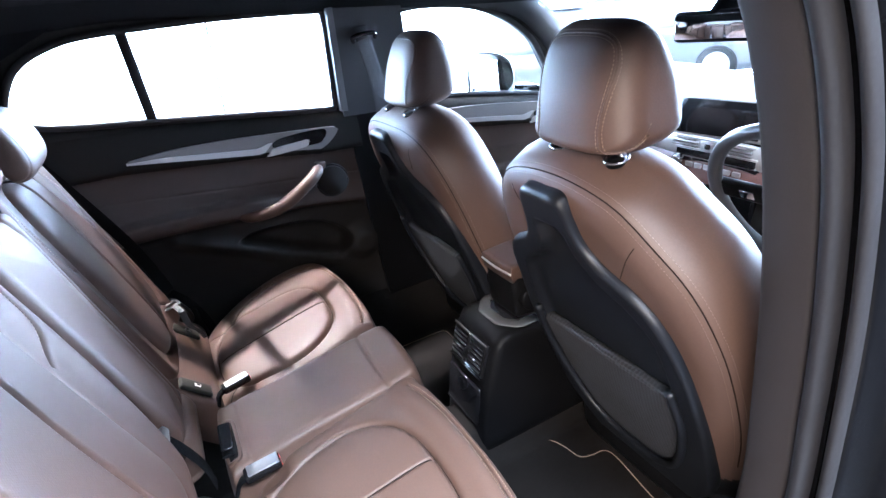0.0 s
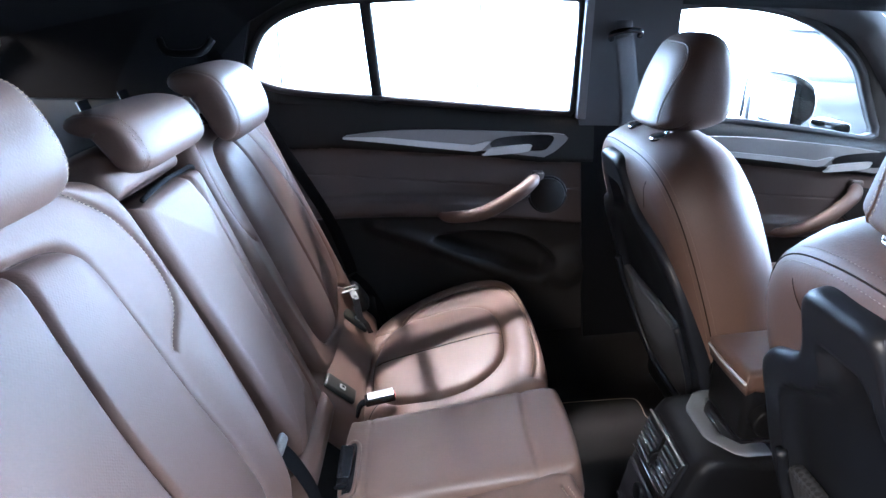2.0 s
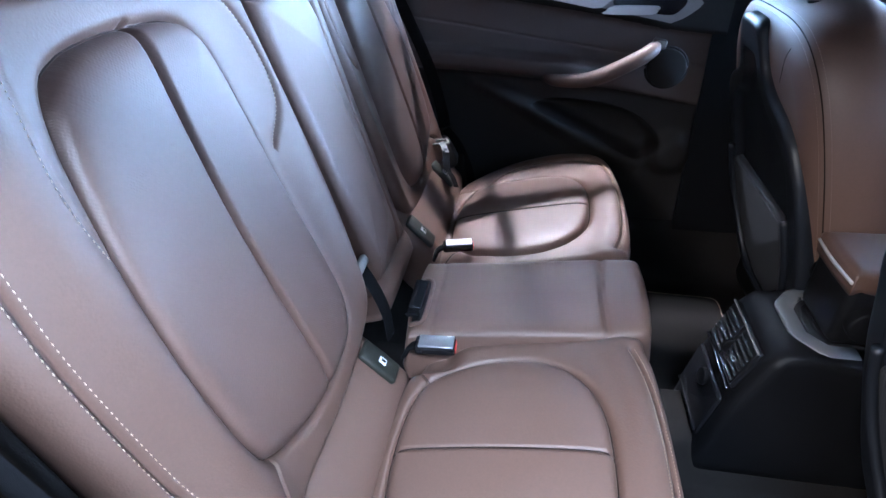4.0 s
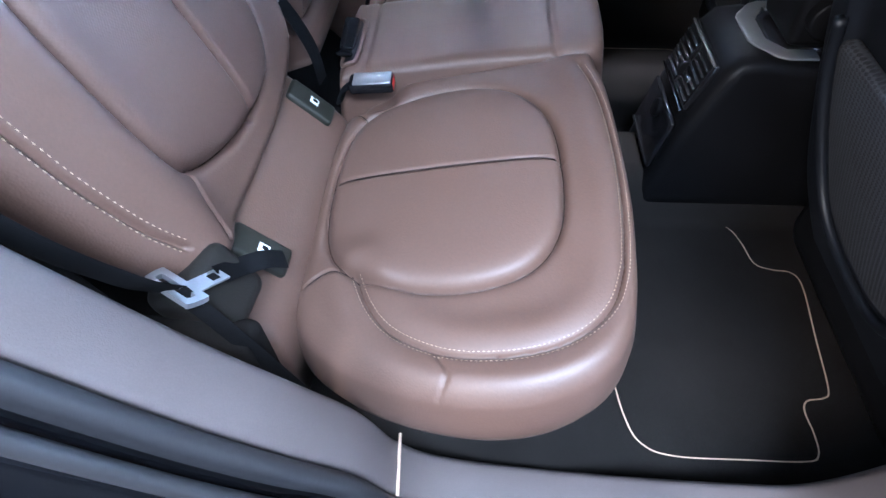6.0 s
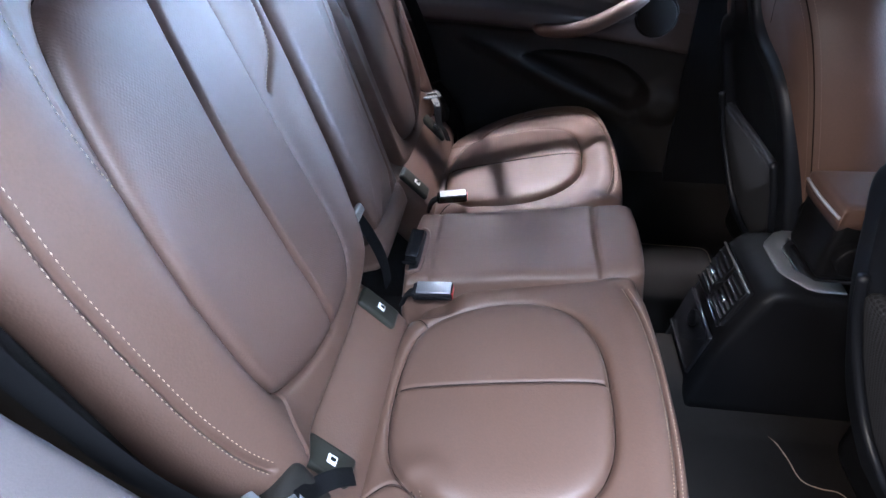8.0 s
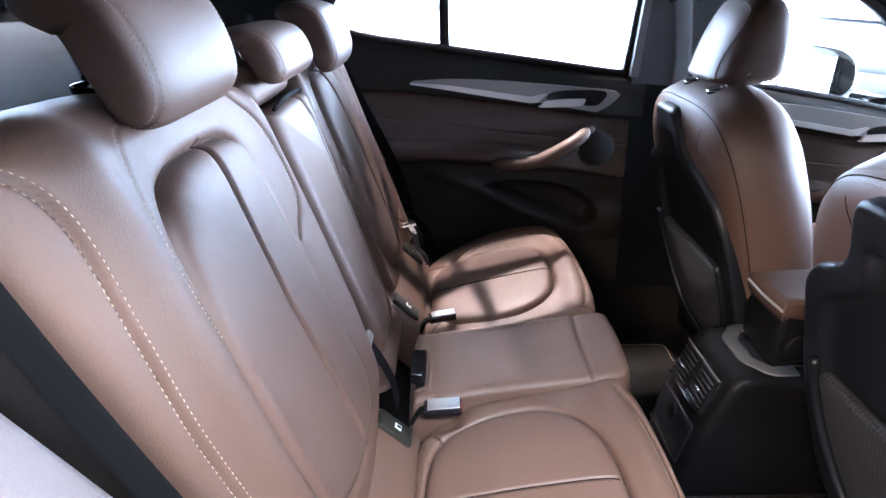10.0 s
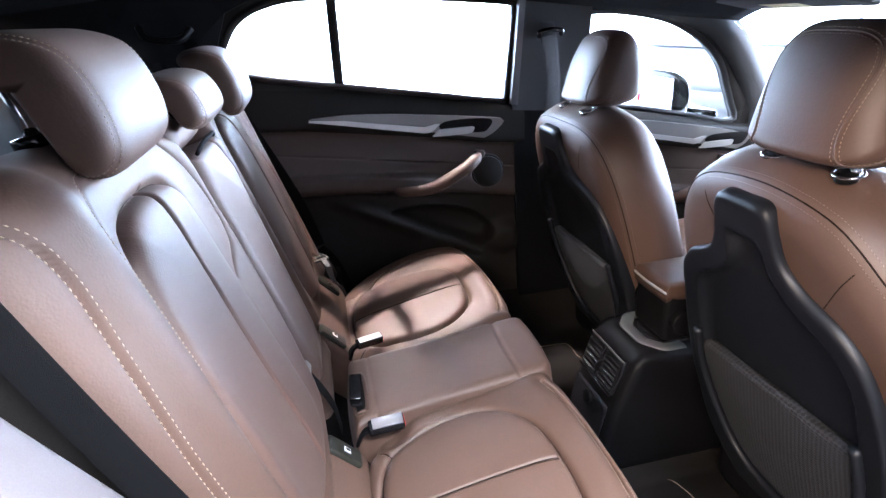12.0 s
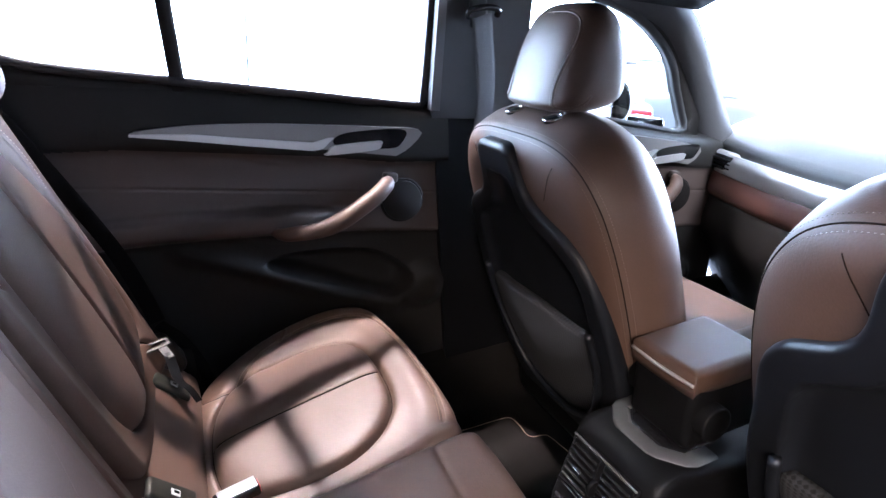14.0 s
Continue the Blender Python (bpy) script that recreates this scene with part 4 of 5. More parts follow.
loop = mid_back.on([(-0.104, 0.472), (-0.07, 0.477), (-0.02, 0.479), (0.03, 0.477), (0.065, 0.476), (0.088, 0.470)], 0.005)
part("pull_loop", tube(spline(loop, 20), 0.0036, 8), BELT, bench, "black armrest pull loop")
low_pad = Pad([(-0.115, -0.075), (-0.115, -0.04), (-0.1, -0.03), (0.1, -0.03), (0.115, -0.04), (0.115, -0.075), (0.1, -0.09), (-0.1, -0.09)], mid_back_place, 0.02, 0.02, ((0.0, 0.04), (0.0, 0.06)), 0.02, n=120, rings=24)
part("middle_backrest_foot", low_pad.mesh, LEATHER, bench)

# ---- the front seats ----
SEAT_SLOPE = np.array((0.301, 1.0)) / math.hypot(0.301, 1.0)


def seat_place(cy):
    def place(v):
        a, b = SEAT_SLOPE
        return np.c_[0.715 - a * v[:, 1] - b * v[:, 2], cy + v[:, 0], 0.465 + b * v[:, 1] - a * v[:, 2]]
    return place


def front_seat(cy, label, low=0.0, slim=0.0, ahead=0.0):
    thread = THREAD if ahead == 0 else DULLTHREAD
    seat = thing("front_seat", (0.95, cy, 0.0), label, "car seat", "front seats")
    half = [(0.0, 0.376), (0.10, 0.372), (0.168, 0.350), (0.214, 0.304), (0.242, 0.235), (0.255, 0.12), (0.250, -0.05), (0.218, -0.2), (0.185, -0.33), (0.14, -0.37), (0.0, -0.38)]
    outline = half + [(-u, w) for u, w in half[-2:0:-1]]
    outline = [(u, w - 0.44 * slim * min(max((-u - 0.06) / 0.12, 0), 1) * min(max(w / 0.2, 0), 1)) for u, w in outline]
    trim = lambda pts: [(u * (1 - slim) if u < 0 else u, w) for u, w in pts]
    place = lambda v: seat_place(cy)(v - (0, low, 0))
    line = spline(outline, 200, True)
    keep = grow(line, -0.010)
    keep = keep[keep[:, 1] > -0.15]
    welt = keep[np.argsort(np.arctan2(keep[:, 0], keep[:, 1]))]
    rib = [spline([(k * 0.134, 0.330 - fall), (k * 0.116, 0.300 - fall), (k * 0.095, 0.262 - fall)], 16) for k, fall in ((-1, 0.27 * slim), (1, 0.0))]
    tray_half = [(0.0, 0.352), (0.045, 0.350), (0.062, 0.33), (0.075, 0.27), (0.105, 0.235), (0.165, 0.205), (0.200, 0.165), (0.218, 0.10), (0.232, 0.0), (0.230, -0.12), (0.205, -0.25), (0.12, -0.345), (0.0, -0.36)]
    tray_line = [(u + 0.03 * min(max((w - 0.12) / 0.16, 0), 1), w) for u, w in trim(tray_half + [(-u, w) for u, w in tray_half[-2:0:-1]])]
    pad = Pad(outline, place, 0.062, 0.046, ((0.005, 0.03), (0.003, 0.065), (-0.010, 0.095), (-0.032, 0.115)), 0.0, puffs=((grow(spline(tray_line, 120, True), -0.012), -0.03, 0.006),), n=260, rings=80)
    back = part("backrest", pad.mesh, LEATHER, seat, "brown leather seat back seen from behind")
    # below, the back is cased in black plastic
    back.data.materials.append(PLASTIC)
    low_faces = [int(pad.uv[list(q), 1].mean() < -0.205) for q in pad.mesh[1]]
    back.data.polygons.foreach_set("material_index", low_faces)
    t = np.gradient(welt, axis=0)
    nor = np.c_[t[:, 1], -t[:, 0]] / np.linalg.norm(t, axis=1)[:, None]
    for off in (0.006, -0.006):
        row = pad.on(welt + nor * off, 0.0006)
        tagged(part("stitching", stitches(row, 0.0055, 0.0036, 0.0006), DULLTHREAD, back, "brown stitching"), kind="stuff")
    # welt and ribs are dark cords that paint in a sunken seam's shade
    part("seam_welt", tube(pad.on(welt, 0.0002), 0.0011, 6), SEAM_SHADE, back)
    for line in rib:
        part("seam", tube(pad.on(line, 0.0), 0.0008, 6), SEAM_SHADE, back)
    # hard shell on the back, with its pocket
    hollow_half = [(0.0, 0.29), (0.035, 0.288), (0.048, 0.24), (0.08, 0.205), (0.14, 0.17), (0.172, 0.12), (0.182, 0.0), (0.168, -0.1), (0.12, -0.21), (0.0, -0.245)]
    hollow = spline([(u + 0.03 * min(max((w - 0.12) / 0.16, 0), 1), w) for u, w in trim(hollow_half + [(-u, w) for u, w in hollow_half[-2:0:-1]])], 120, True)
    tray = Pad(tray_line, lambda v: place(v + (0, 0, 0.015)), 0.010, 0.009, ((0.0, 0.035),), 0.0, puffs=((hollow, -0.020, 0.007),), n=240, rings=70)
    shell = part("back_shell", tray.mesh, TRAYPL, seat, "dark grey moulded seat-back shell")
    pocket_half = [(0.0, 0.005), (0.10, 0.002), (0.178, 0.0), (0.180, -0.05), (0.160, -0.13), (0.115, -0.215), (0.06, -0.245), (0.0, -0.25)]
    pocket = Pad(trim(pocket_half + [(-u, w) for u, w in pocket_half[-2:0:-1]]), lambda v: place(v + (0, 0, 0.017)), 0.010, 0.006, ((0.0, 0.012),), 0.014, n=160, rings=40)
    part("map_pocket", pocket.mesh, NET, shell, "black woven map pocket")
    rim_half = [(0.182, 0.03), (0.187, -0.05), (0.168, -0.135), (0.125, -0.22), (0.065, -0.257), (0.0, -0.263)]
    rim = spline(trim([(-u, w) for u, w in rim_half] + rim_half[-2::-1]), 80)
    part("pocket_rim", tube(place(np.c_[rim, np.full(80, 0.020)]), 0.008, 10), TRAYPL, shell, "dark plastic pocket rim")
    # headrest, on two stems
    hx, hz = 0.700 + ahead, 0.930 - low
    prof = [(-0.064, -0.082), (-0.070, -0.045), (-0.056, 0.03), (-0.032, 0.082), (0.005, 0.098), (0.044, 0.085), (0.070, 0.03), (0.076, -0.035), (0.062, -0.080), (0.0, -0.092)]
    prof = [(a + 1.6 * ahead * (b + 0.09) / 0.18 * 0.6, b) for a, b in prof]
    prof = [(hx + 0.92 * a, hz + b + (0.016 if b < -0.06 else 0.004)) for a, b in prof]
    lean = lambda k: 0.012 * k * k
    narrow = lambda z: 1 - 1.5 * np.maximum(z - hz + 0.05, 0)
    hr = part("headrest", loft(prof, 0.110, 4.2, 90, 80, lean=lean, centre=cy, taper=narrow), LEATHER, seat, "brown leather headrest")
    p = spline(prof, 90, True)
    cc = p.mean(0)

    def on_headrest(k, j, lift):
        """A place on the cover: k across, j along the profile from its lower rear edge."""
        q0 = p[int(j * 9) % 90] * (1 - (j * 9) % 1) + p[(int(j * 9) + 1) % 90] * ((j * 9) % 1)
        q = cc + (q0 - cc) * ((1 - min(abs(k), 0.999) ** 4.2) ** (1 / 4.2) + lift)
        return q[0] + lean(k), cy + k * 0.110 * float(narrow(q[1])), q[1]

    loop = [(0.97, -0.55 % 10), (0.88, -0.42 % 10), (0.76, -0.22 % 10)]
    seam = [(0.66, 0.1), (0.62, 0.5), (0.65, 1.0), (0.73, 1.6), (0.80, 2.2), (0.81, 2.65), (0.74, 3.0), (0.52, 3.16), (0.2, 3.2)]
    seam = [(k, j - 10 if j > 9 else j) for k, j in loop] + seam + [(-k, j) for k, j in seam[::-1]] + [(-k, j - 10 if j > 9 else j) for k, j in loop[::-1]]
    seam = spline(seam, 200)
    part("seam_welt", tube(np.array([on_headrest(k, j % 10, 0.0) for k, j in seam]), 0.0016, 6), LEATHER, hr)
    t = np.gradient(seam, axis=0) * (1, 0.45)
    nor = np.c_[t[:, 1], -t[:, 0]] / np.linalg.norm(t, axis=1)[:, None] * (1, 1 / 0.45)
    for off in (0.045, -0.045):
        row = seam + nor * off
        tagged(part("stitching", stitches(np.array([on_headrest(k, j % 10, 0.003) for k, j in row]), 0.0055, 0.0036, 0.0006), thread, hr, "cream stitching"), kind="stuff")
    for dy in (-0.062, 0.062):
        part("headrest_stem", cylinder(0.007, 0.09, pose(0.690 + 0.6 * ahead, cy + dy, 0.845 - low, 0, -14, 0), 16), CHROME, seat, "chrome headrest stem")
        part("stem_collar", cylinder(0.014, 0.010, pose(0.676, cy + dy, 0.846 - low, 0, -14, 0), 24, bevel=0.003), PLASTIC, seat, "black stem collar")
        ring = [pose(0.6775, cy + dy, 0.851 - low, 0, -14, 0) @ Vector((0.0155 * math.cos(a), 0.019 * math.sin(a), 0)) for a in np.linspace(0, 2 * np.pi, 32, endpoint=False)]
        part("collar_ring", tube(np.array(ring), 0.0018, 8, True), CHROME, seat, "chrome collar ring")
    # the seat's own cushion, with the rails under it
    cush = [(0.87, -0.23), (0.87, 0.23), (0.92, 0.255), (1.1, 0.26), (1.25, 0.24), (1.28, 0.0), (1.25, -0.24), (1.1, -0.26), (0.92, -0.255)]
    cp = Pad(cush, lambda v: np.c_[v[:, 0], cy + v[:, 1], 0.335 + 0.02 * (v[:, 0] - 0.74) + 0.05 * np.exp(-((np.abs(v[:, 1]) - 0.21) / 0.04) ** 2) + v[:, 2]], 0.05, 0.04, ((0.0, 0.05), (-0.02, 0.12)), 0.01, n=140, rings=40)
    part("seat_cushion", cp.mesh, LEATHER, seat)
    part("seat_base", box((0.45, 0.42, 0.14), pose(1.02, cy, 0.15), 0.03), PLASTIC, seat)
    for dy in (-0.18, 0.18):
        part("seat_rail", box((0.42, 0.045, 0.05), pose(1.09, cy + dy, 0.045), 0.01), PLASTIC, seat)
    return seat


front_seat(-0.368, "brown leather driver seat with a dark back shell", 0.0, 0.14)
front_seat(0.358, "brown leather passenger seat with a dark back shell", 0.022, 0.0, 0.024)

# ---- the centre console ----
CY = 0.033
console = thing("centre_console", (0.8, CY, 0.0), "black centre console with rear air vents and armrest", "console")
side_prof = [(0.560, 0.0), (0.573, 0.08), (0.594, 0.19), (0.639, 0.325), (0.662, 0.348), (0.70, 0.352), (0.80, 0.335), (0.95, 0.33), (1.25, 0.34), (1.42, 0.42), (1.46, 0.42), (1.46, 0.0)]
cols = np.array(side_prof)
vs, fs = [], []
rows = [(-0.098, 0.0), (-0.096, 0.5), (-0.088, 0.85), (-0.072, 1.0), (0.072, 1.0), (0.088, 0.85), (0.096, 0.5), (0.098, 0.0)]
for dy, k in rows:
    q = cols - (1 - k) * 0.022 * (np.stack([np.where(cols[:, 0] < 0.66, -1.0, 0.0), np.where(cols[:, 0] >= 0.62, 1.0, 0.0)], 1))
    vs += [(x, CY + dy, z) for x, z in q]
fs = ring_faces(len(rows), len(cols), closed=True) + [tuple(range(len(cols))), tuple(range((len(rows) - 1) * len(cols), len(rows) * len(cols)))]
cb = bmesh.new()
bv = [cb.verts.new(v) for v in vs]
for f in fs:
    cb.faces.new([bv[i] for i in f])
bmesh.ops.recalc_face_normals(cb, faces=cb.faces[:])
part("console_body", cb, PLASTIC, console)
VENT = pose(0.6215, CY, 0.275, 0, 19, 0)
unit = part("vent_unit", box((0.014, 0.150, 0.090), VENT @ pose(-0.004, 0, 0.010), 0.004), GLOSS, console, "gloss black rear air vent unit")
for dy in (-0.038, 0.038):
    part("vent_well", box((0.006, 0.066, 0.078), VENT @ pose(-0.0095, dy, 0.010), 0.003), PLASTIC, unit)
    for k in range(6):
        part("slat", box((0.011, 0.060, 0.0042), VENT @ pose(-0.0105, dy, -0.0195 + 0.0118 * k, 0, -24, 0), 0.0012), SLAT, unit)
    part("vent_tab", box((0.009, 0.019, 0.009), VENT @ pose(-0.0165, dy, 0.004, 0, -24, 0), 0.002), CHROME, unit, "small chrome vent tab")
part("vent_thumbwheel", cylinder(0.016, 0.008, VENT @ pose(-0.008, 0, 0.0, 90, 0, 0), 20, bevel=0.002), PLASTIC, unit)
part("chrome_edge", box((0.004, 0.150, 0.004), VENT @ pose(-0.013, 0, -0.036), 0.001), CHROME, unit, "thin chrome edge")
part("upper_edge", box((0.004, 0.150, 0.003), VENT @ pose(-0.012, 0, 0.053), 0.001), SATINDARK, unit)
LOW = pose(0.5885, CY, 0.165, 0, 12, 0)
sock = part("socket_panel", box((0.012, 0.150, 0.105), LOW @ pose(-0.003, 0, 0), 0.006), GLOSS, console, "gloss black socket panel")
part("power_socket", cylinder(0.017, 0.012, LOW @ pose(-0.010, 0, 0.03, 0, 90, 0), 24, bevel=0.003), PLASTIC, sock)
part("chrome_edge", box((0.004, 0.145, 0.004), LOW @ pose(-0.010, 0, -0.045), 0.001), PLASTIC, sock)
hoop = np.array([(x, CY + y, 0.352) for x, y in ((0.77, 0.076), (0.728, 0.076), (0.722, 0.073), (0.696, 0.040), (0.693, 0.034), (0.693, -0.034), (0.696, -0.040), (0.722, -0.073), (0.728, -0.076), (0.77, -0.076))])
part("silver_hoop", tube(hoop, 0.0155, 12, flat=((0, 0, 1), 0.22)), HOOP, console, "satin silver hoop round the armrest foot")
part("hoop_well", box((0.09, 0.12, 0.008), pose(0.755, CY, 0.349), 0.003), GLOSS, console)
part("armrest_box", box((0.158, 0.126, 0.125), pose(0.805, CY, 0.417), 0.014, 3), PLASTIC, console)
part("armrest_hinge", cylinder(0.030, 0.165, pose(0.765, CY, 0.408, 90, 0, 0), 28, bevel=0.004), PLASTIC, console)
lid = Pad([(0.722, -0.056), (0.722, 0.056), (0.735, 0.064), (0.80, 0.066), (0.865, 0.066), (0.88, 0.055), (0.88, -0.055), (0.865, -0.066), (0.80, -0.066), (0.735, -0.064)],
          lambda v: np.c_[v[:, 0], CY + v[:, 1], 0.500 + 0.02 * (v[:, 0] - 0.72) + v[:, 2]], 0.014, 0.010, ((0.0, 0.018), (-0.003, 0.034)), 0.0008, n=160, rings=40)
part("armrest_lid", lid.mesh, LEATHER, console, "brown leather armrest lid")
rimline = spline([(0.722, -0.064), (0.718, 0.0), (0.722, 0.064)], 20)
part("lid_edge", tube(np.c_[rimline[:, 0], CY + rimline[:, 1], np.full(20, 0.480)], 0.003, 8), SATIN, console)

# ---- mats ----
MAT_R = [(0.44, -0.09), (0.70, -0.085), (0.745, -0.092), (0.762, -0.13), (0.772, -0.178), (0.80, -0.192), (0.832, -0.198), (0.842, -0.23), (0.828, -0.34), (0.817, -0.425), (0.805, -0.442), (0.778, -0.448),
         (0.768, -0.465), (0.770, -0.50), (0.766, -0.532), (0.745, -0.543), (0.66, -0.545), (0.56, -0.545), (0.515, -0.53), (0.495, -0.49), (0.48, -0.40), (0.44, -0.2)]
for s in (1, -1):
    line = spline(MAT_R, 260, True) * (1, s)
    mat_ob = thing("floor_mat", (0.62, -s * 0.32, 0), "black velour foot mat with beige edging on the carpet", "floor mat", "foot mats")
    part("mat_pile", slab(line, lambda v: v + (0, 0, 0.006), 0.016), MAT, mat_ob, smooth=False)
    part("edging", tube(np.c_[line, np.full(260, 0.004)], 0.0045, 8, True), BINDING, mat_ob, "beige sewn edging")

# ---- the open doorway on the near side ----
DOORWAY = spline([(-0.2, -0.675, 0.91), (-0.115, -0.67, 0.765), (-0.04, -0.66, 0.63), (0.05, -0.65, 0.48), (0.11, -0.64, 0.385), (0.15, -0.62, 0.28), (0.178, -0.607, 0.17), (0.235, -0.602, 0.11),
                  (0.39, -0.605, 0.09), (0.60, -0.61, 0.095), (0.675, -0.62, 0.15), (0.69, -0.65, 0.394), (0.678, -0.662, 0.6), (0.666, -0.665, 0.783), (0.644, -0.66, 0.952), (0.60, -0.645, 1.09),
                  (0.50, -0.63, 1.150), (0.2, -0.62, 1.175), (-0.05, -0.63, 1.16), (-0.18, -0.65, 1.07), (-0.22, -0.67, 0.98)], 260, True)


def reveal(section, first=0, last=260):
    """Carries a cross-section, (outwards, into the doorway), along the doorway's edge or a stretch of it."""
    t = np.roll(DOORWAY, -1, 0) - np.roll(DOORWAY, 1, 0)
    n = np.c_[-t[:, 2], t[:, 0]]
    n /= np.linalg.norm(n, axis=1)[:, None]
    mid = np.array((0.25, 0.62)) - DOORWAY[:, (0, 2)]
    n *= np.sign((n * mid).sum(1))[:, None]
    k = len(section)
    v = np.array([(p[0] + d * m[0], p[1] - o, p[2] + d * m[1]) for p, m in zip(DOORWAY[first:last], n[first:last]) for o, d in section])
    f = ring_faces(last - first, k, closed=False)
    if last - first == 260:
        f += [((259 * k + i), (259 * k + i + 1), i + 1, i) for i in range(k - 1)]
    return v, f


doorway = thing("doorway", (0.25, -0.66, 0.1), "open rear doorway with dark trim and rubber seals", "door frame", kind="structure")
LINING = [(-0.012, -0.06), (-0.006, -0.012), (0.0, -0.003), (0.006, 0.0), (0.03, 0.002), (0.052, 0.0), (0.058, -0.003), (0.060, -0.012)]
part("entry_trim", reveal(LINING, 0, 124), SILLTRIM, doorway, "grey plastic entry trim")
# the same lining round the post, shaded through its colour
part("post_trim", reveal(LINING, 123, 260), POSTTRIM_SHADE, doorway, "plastic post trim in a darker copy for shade")
part("inner_seal", reveal([(0.060, -0.014), (0.063, 0.002), (0.070, 0.006), (0.078, 0.003), (0.081, -0.010), (0.083, -0.014)]), RUBBER, doorway, "black rubber door seal")
part("door_flange", reveal([(0.083, -0.014), (0.090, -0.012), (0.108, -0.016), (0.112, -0.022), (0.118, -0.05), (0.130, -0.056), (0.148, -0.058), (0.156, -0.075), (0.160, -0.13)]), PAINT, doorway, "glossy black painted door frame")
part("outer_seal", reveal([(0.092, -0.012), (0.095, -0.003), (0.101, -0.001), (0.106, -0.006), (0.107, -0.014)]), RUBBER, doorway)
single("carpet_joint", tube(np.array([(0.176, -0.598, 0.178), (0.178, -0.63, 0.176), (0.180, -0.668, 0.170)]), 0.0022, 8), BINDING, "pale piping at the foot of the entry trim", "trim", kind="structure")

# near-side front door and middle pillar, closed
near_door = thing("door_3", (1.1, -0.78, 0.0), "closed glossy black front car door", "car door", kind="structure")
hole = spline(FRONT_WINDOW, 96, True)
part("window_frame", band(hole, grow(hole, 0.06), lambda v: right_side(v + (0, 0, 0.012)), 0.05), SOFT, near_door)
pane = part("window_pane", slab(grow(hole, 0.01), lambda v: right_side(v - (0, 0, 0.02)), 0.004), GLASS, near_door, smooth=False)
pane.visible_shadow = False
part("door_skin", slab([(0.80, -0.10), (1.75, -0.10), (1.75, 0.62), (1.45, 0.68), (0.80, 0.80)], lambda v: right_side(v + (0, 0, 0.02)), 0.11), PAINT, near_door, "glossy black painted door skin", smooth=False)
part("inner_panel", slab([(0.82, -0.06), (1.70, -0.06), (1.70, 0.62), (1.45, 0.665), (0.82, 0.785)], lambda v: right_side(v + (0, 0, 0.05)), 0.03), SOFT, near_door, smooth=False)
near_pillar = thing("near_pillar", (0.76, -0.70, 0), "grey cloth-lined middle pillar", "pillar", kind="structure")
part("upper_cover", slab([(0.715, 0.70), (0.86, 0.70), (0.845, 1.09), (0.69, 1.12)], lambda v: right_side(v + (0, 0, 0.045)), 0.05), PILLAR, near_pillar, smooth=False)
part("lower_cover", slab([(0.73, -0.02), (0.87, -0.02), (0.86, 0.70), (0.715, 0.70)], lambda v: right_side(v + (0, 0, 0.042)), 0.05), PLASTIC, near_pillar, smooth=False)

# ---- the tail: quarter panels, shelf, tailgate ----
for s, side in ((1, left_side), (-1, right_side)):
    if s == 1:
        outer = [(-0.20, 0.30), (-0.22, 0.95), (-0.16, 1.09), (-0.02, 1.15), (-0.3, 1.2), (-1.05, 1.12), (-1.10, 0.30)]
    else:
        outer = [(-0.26, 0.30), (-0.26, 0.90), (-0.26, 1.05), (-0.20, 1.16), (-0.5, 1.2), (-1.05, 1.12), (-1.10, 0.30)]
    single("quarter_panel", slab(outer, lambda v: side(v + (0, 0, 0.03)), 0.05), HEADLINER, "dark cloth-lined panel behind the rear door", "panel", kind="structure", smooth=False)
shelf = thing("parcel_shelf", (-0.6, 0, 0.9), "grey fabric parcel shelf behind the bench", "parcel shelf")
sh = sheet(np.linspace(-0.98, -0.255, 24), np.linspace(-0.62, 0.62, 24), lambda x, y: np.c_[x, y, 0.925 - 0.085 * (x + 0.25) + 0.012 * np.exp(-((x + 0.26) / 0.02) ** 2)])
part("shelf_board", thick(sh, 0.02), SHELF, shelf)
single("rear_pillar_lining", tube(spline([(-1.0, 0.60, 0.915), (-0.90, 0.585, 0.965), (-0.80, 0.57, 1.035), (-0.70, 0.55, 1.10)], 24), 0.026, 12), PALEPOST, "pale grey lining beside the rear window", "pillar", kind="structure")
tail = thing("tailgate", (-1.02, 0, 0.9), "dark tailgate with a sloping rear window", "tailgate", kind="structure")
tg = lambda v: np.c_[-1.12 + 1.6 * (v[:, 1] - 0.98) - v[:, 2], v[:, 0], v[:, 1]]
rw = spline([(-0.52, 1.01), (0.52, 1.01), (0.58, 1.03), (0.53, 1.18), (0.47, 1.20), (-0.47, 1.20), (-0.53, 1.18), (-0.58, 1.03)], 90, True)
part("window_frame", band(rw, grow(rw, 0.05), tg, 0.04), HEADLINER, tail)
gl = part("rear_window", slab(grow(rw, 0.01), tg, 0.004), GLASS, tail, smooth=False)
gl.visible_shadow = False
single("boot_wall", box((0.03, 1.3, 0.7), pose(-1.08, 0, 0.6), 0.0), CARPET, "dark carpeted wall of the boot", "panel", kind="structure", smooth=False)

# ---- belts and buckles ----
def axes(o, x, y):
    """A frame at o whose first axis is x and whose second lies towards y."""
    x = Vector(x).normalized()
    z = x.cross(Vector(y)).normalized()
    y = z.cross(x)
    m = Matrix((x, y, z)).transposed().to_4x4()
    m.translation = Vector(o)
    return m


def webbing(points, name, label, width=0.023, normal=(1, 0, 0)):
    return single(name, tube(spline(points, 40), width, 8, flat=(normal, 0.05)), BELT, label, "seat belt", "rear seat belts", smooth=False)


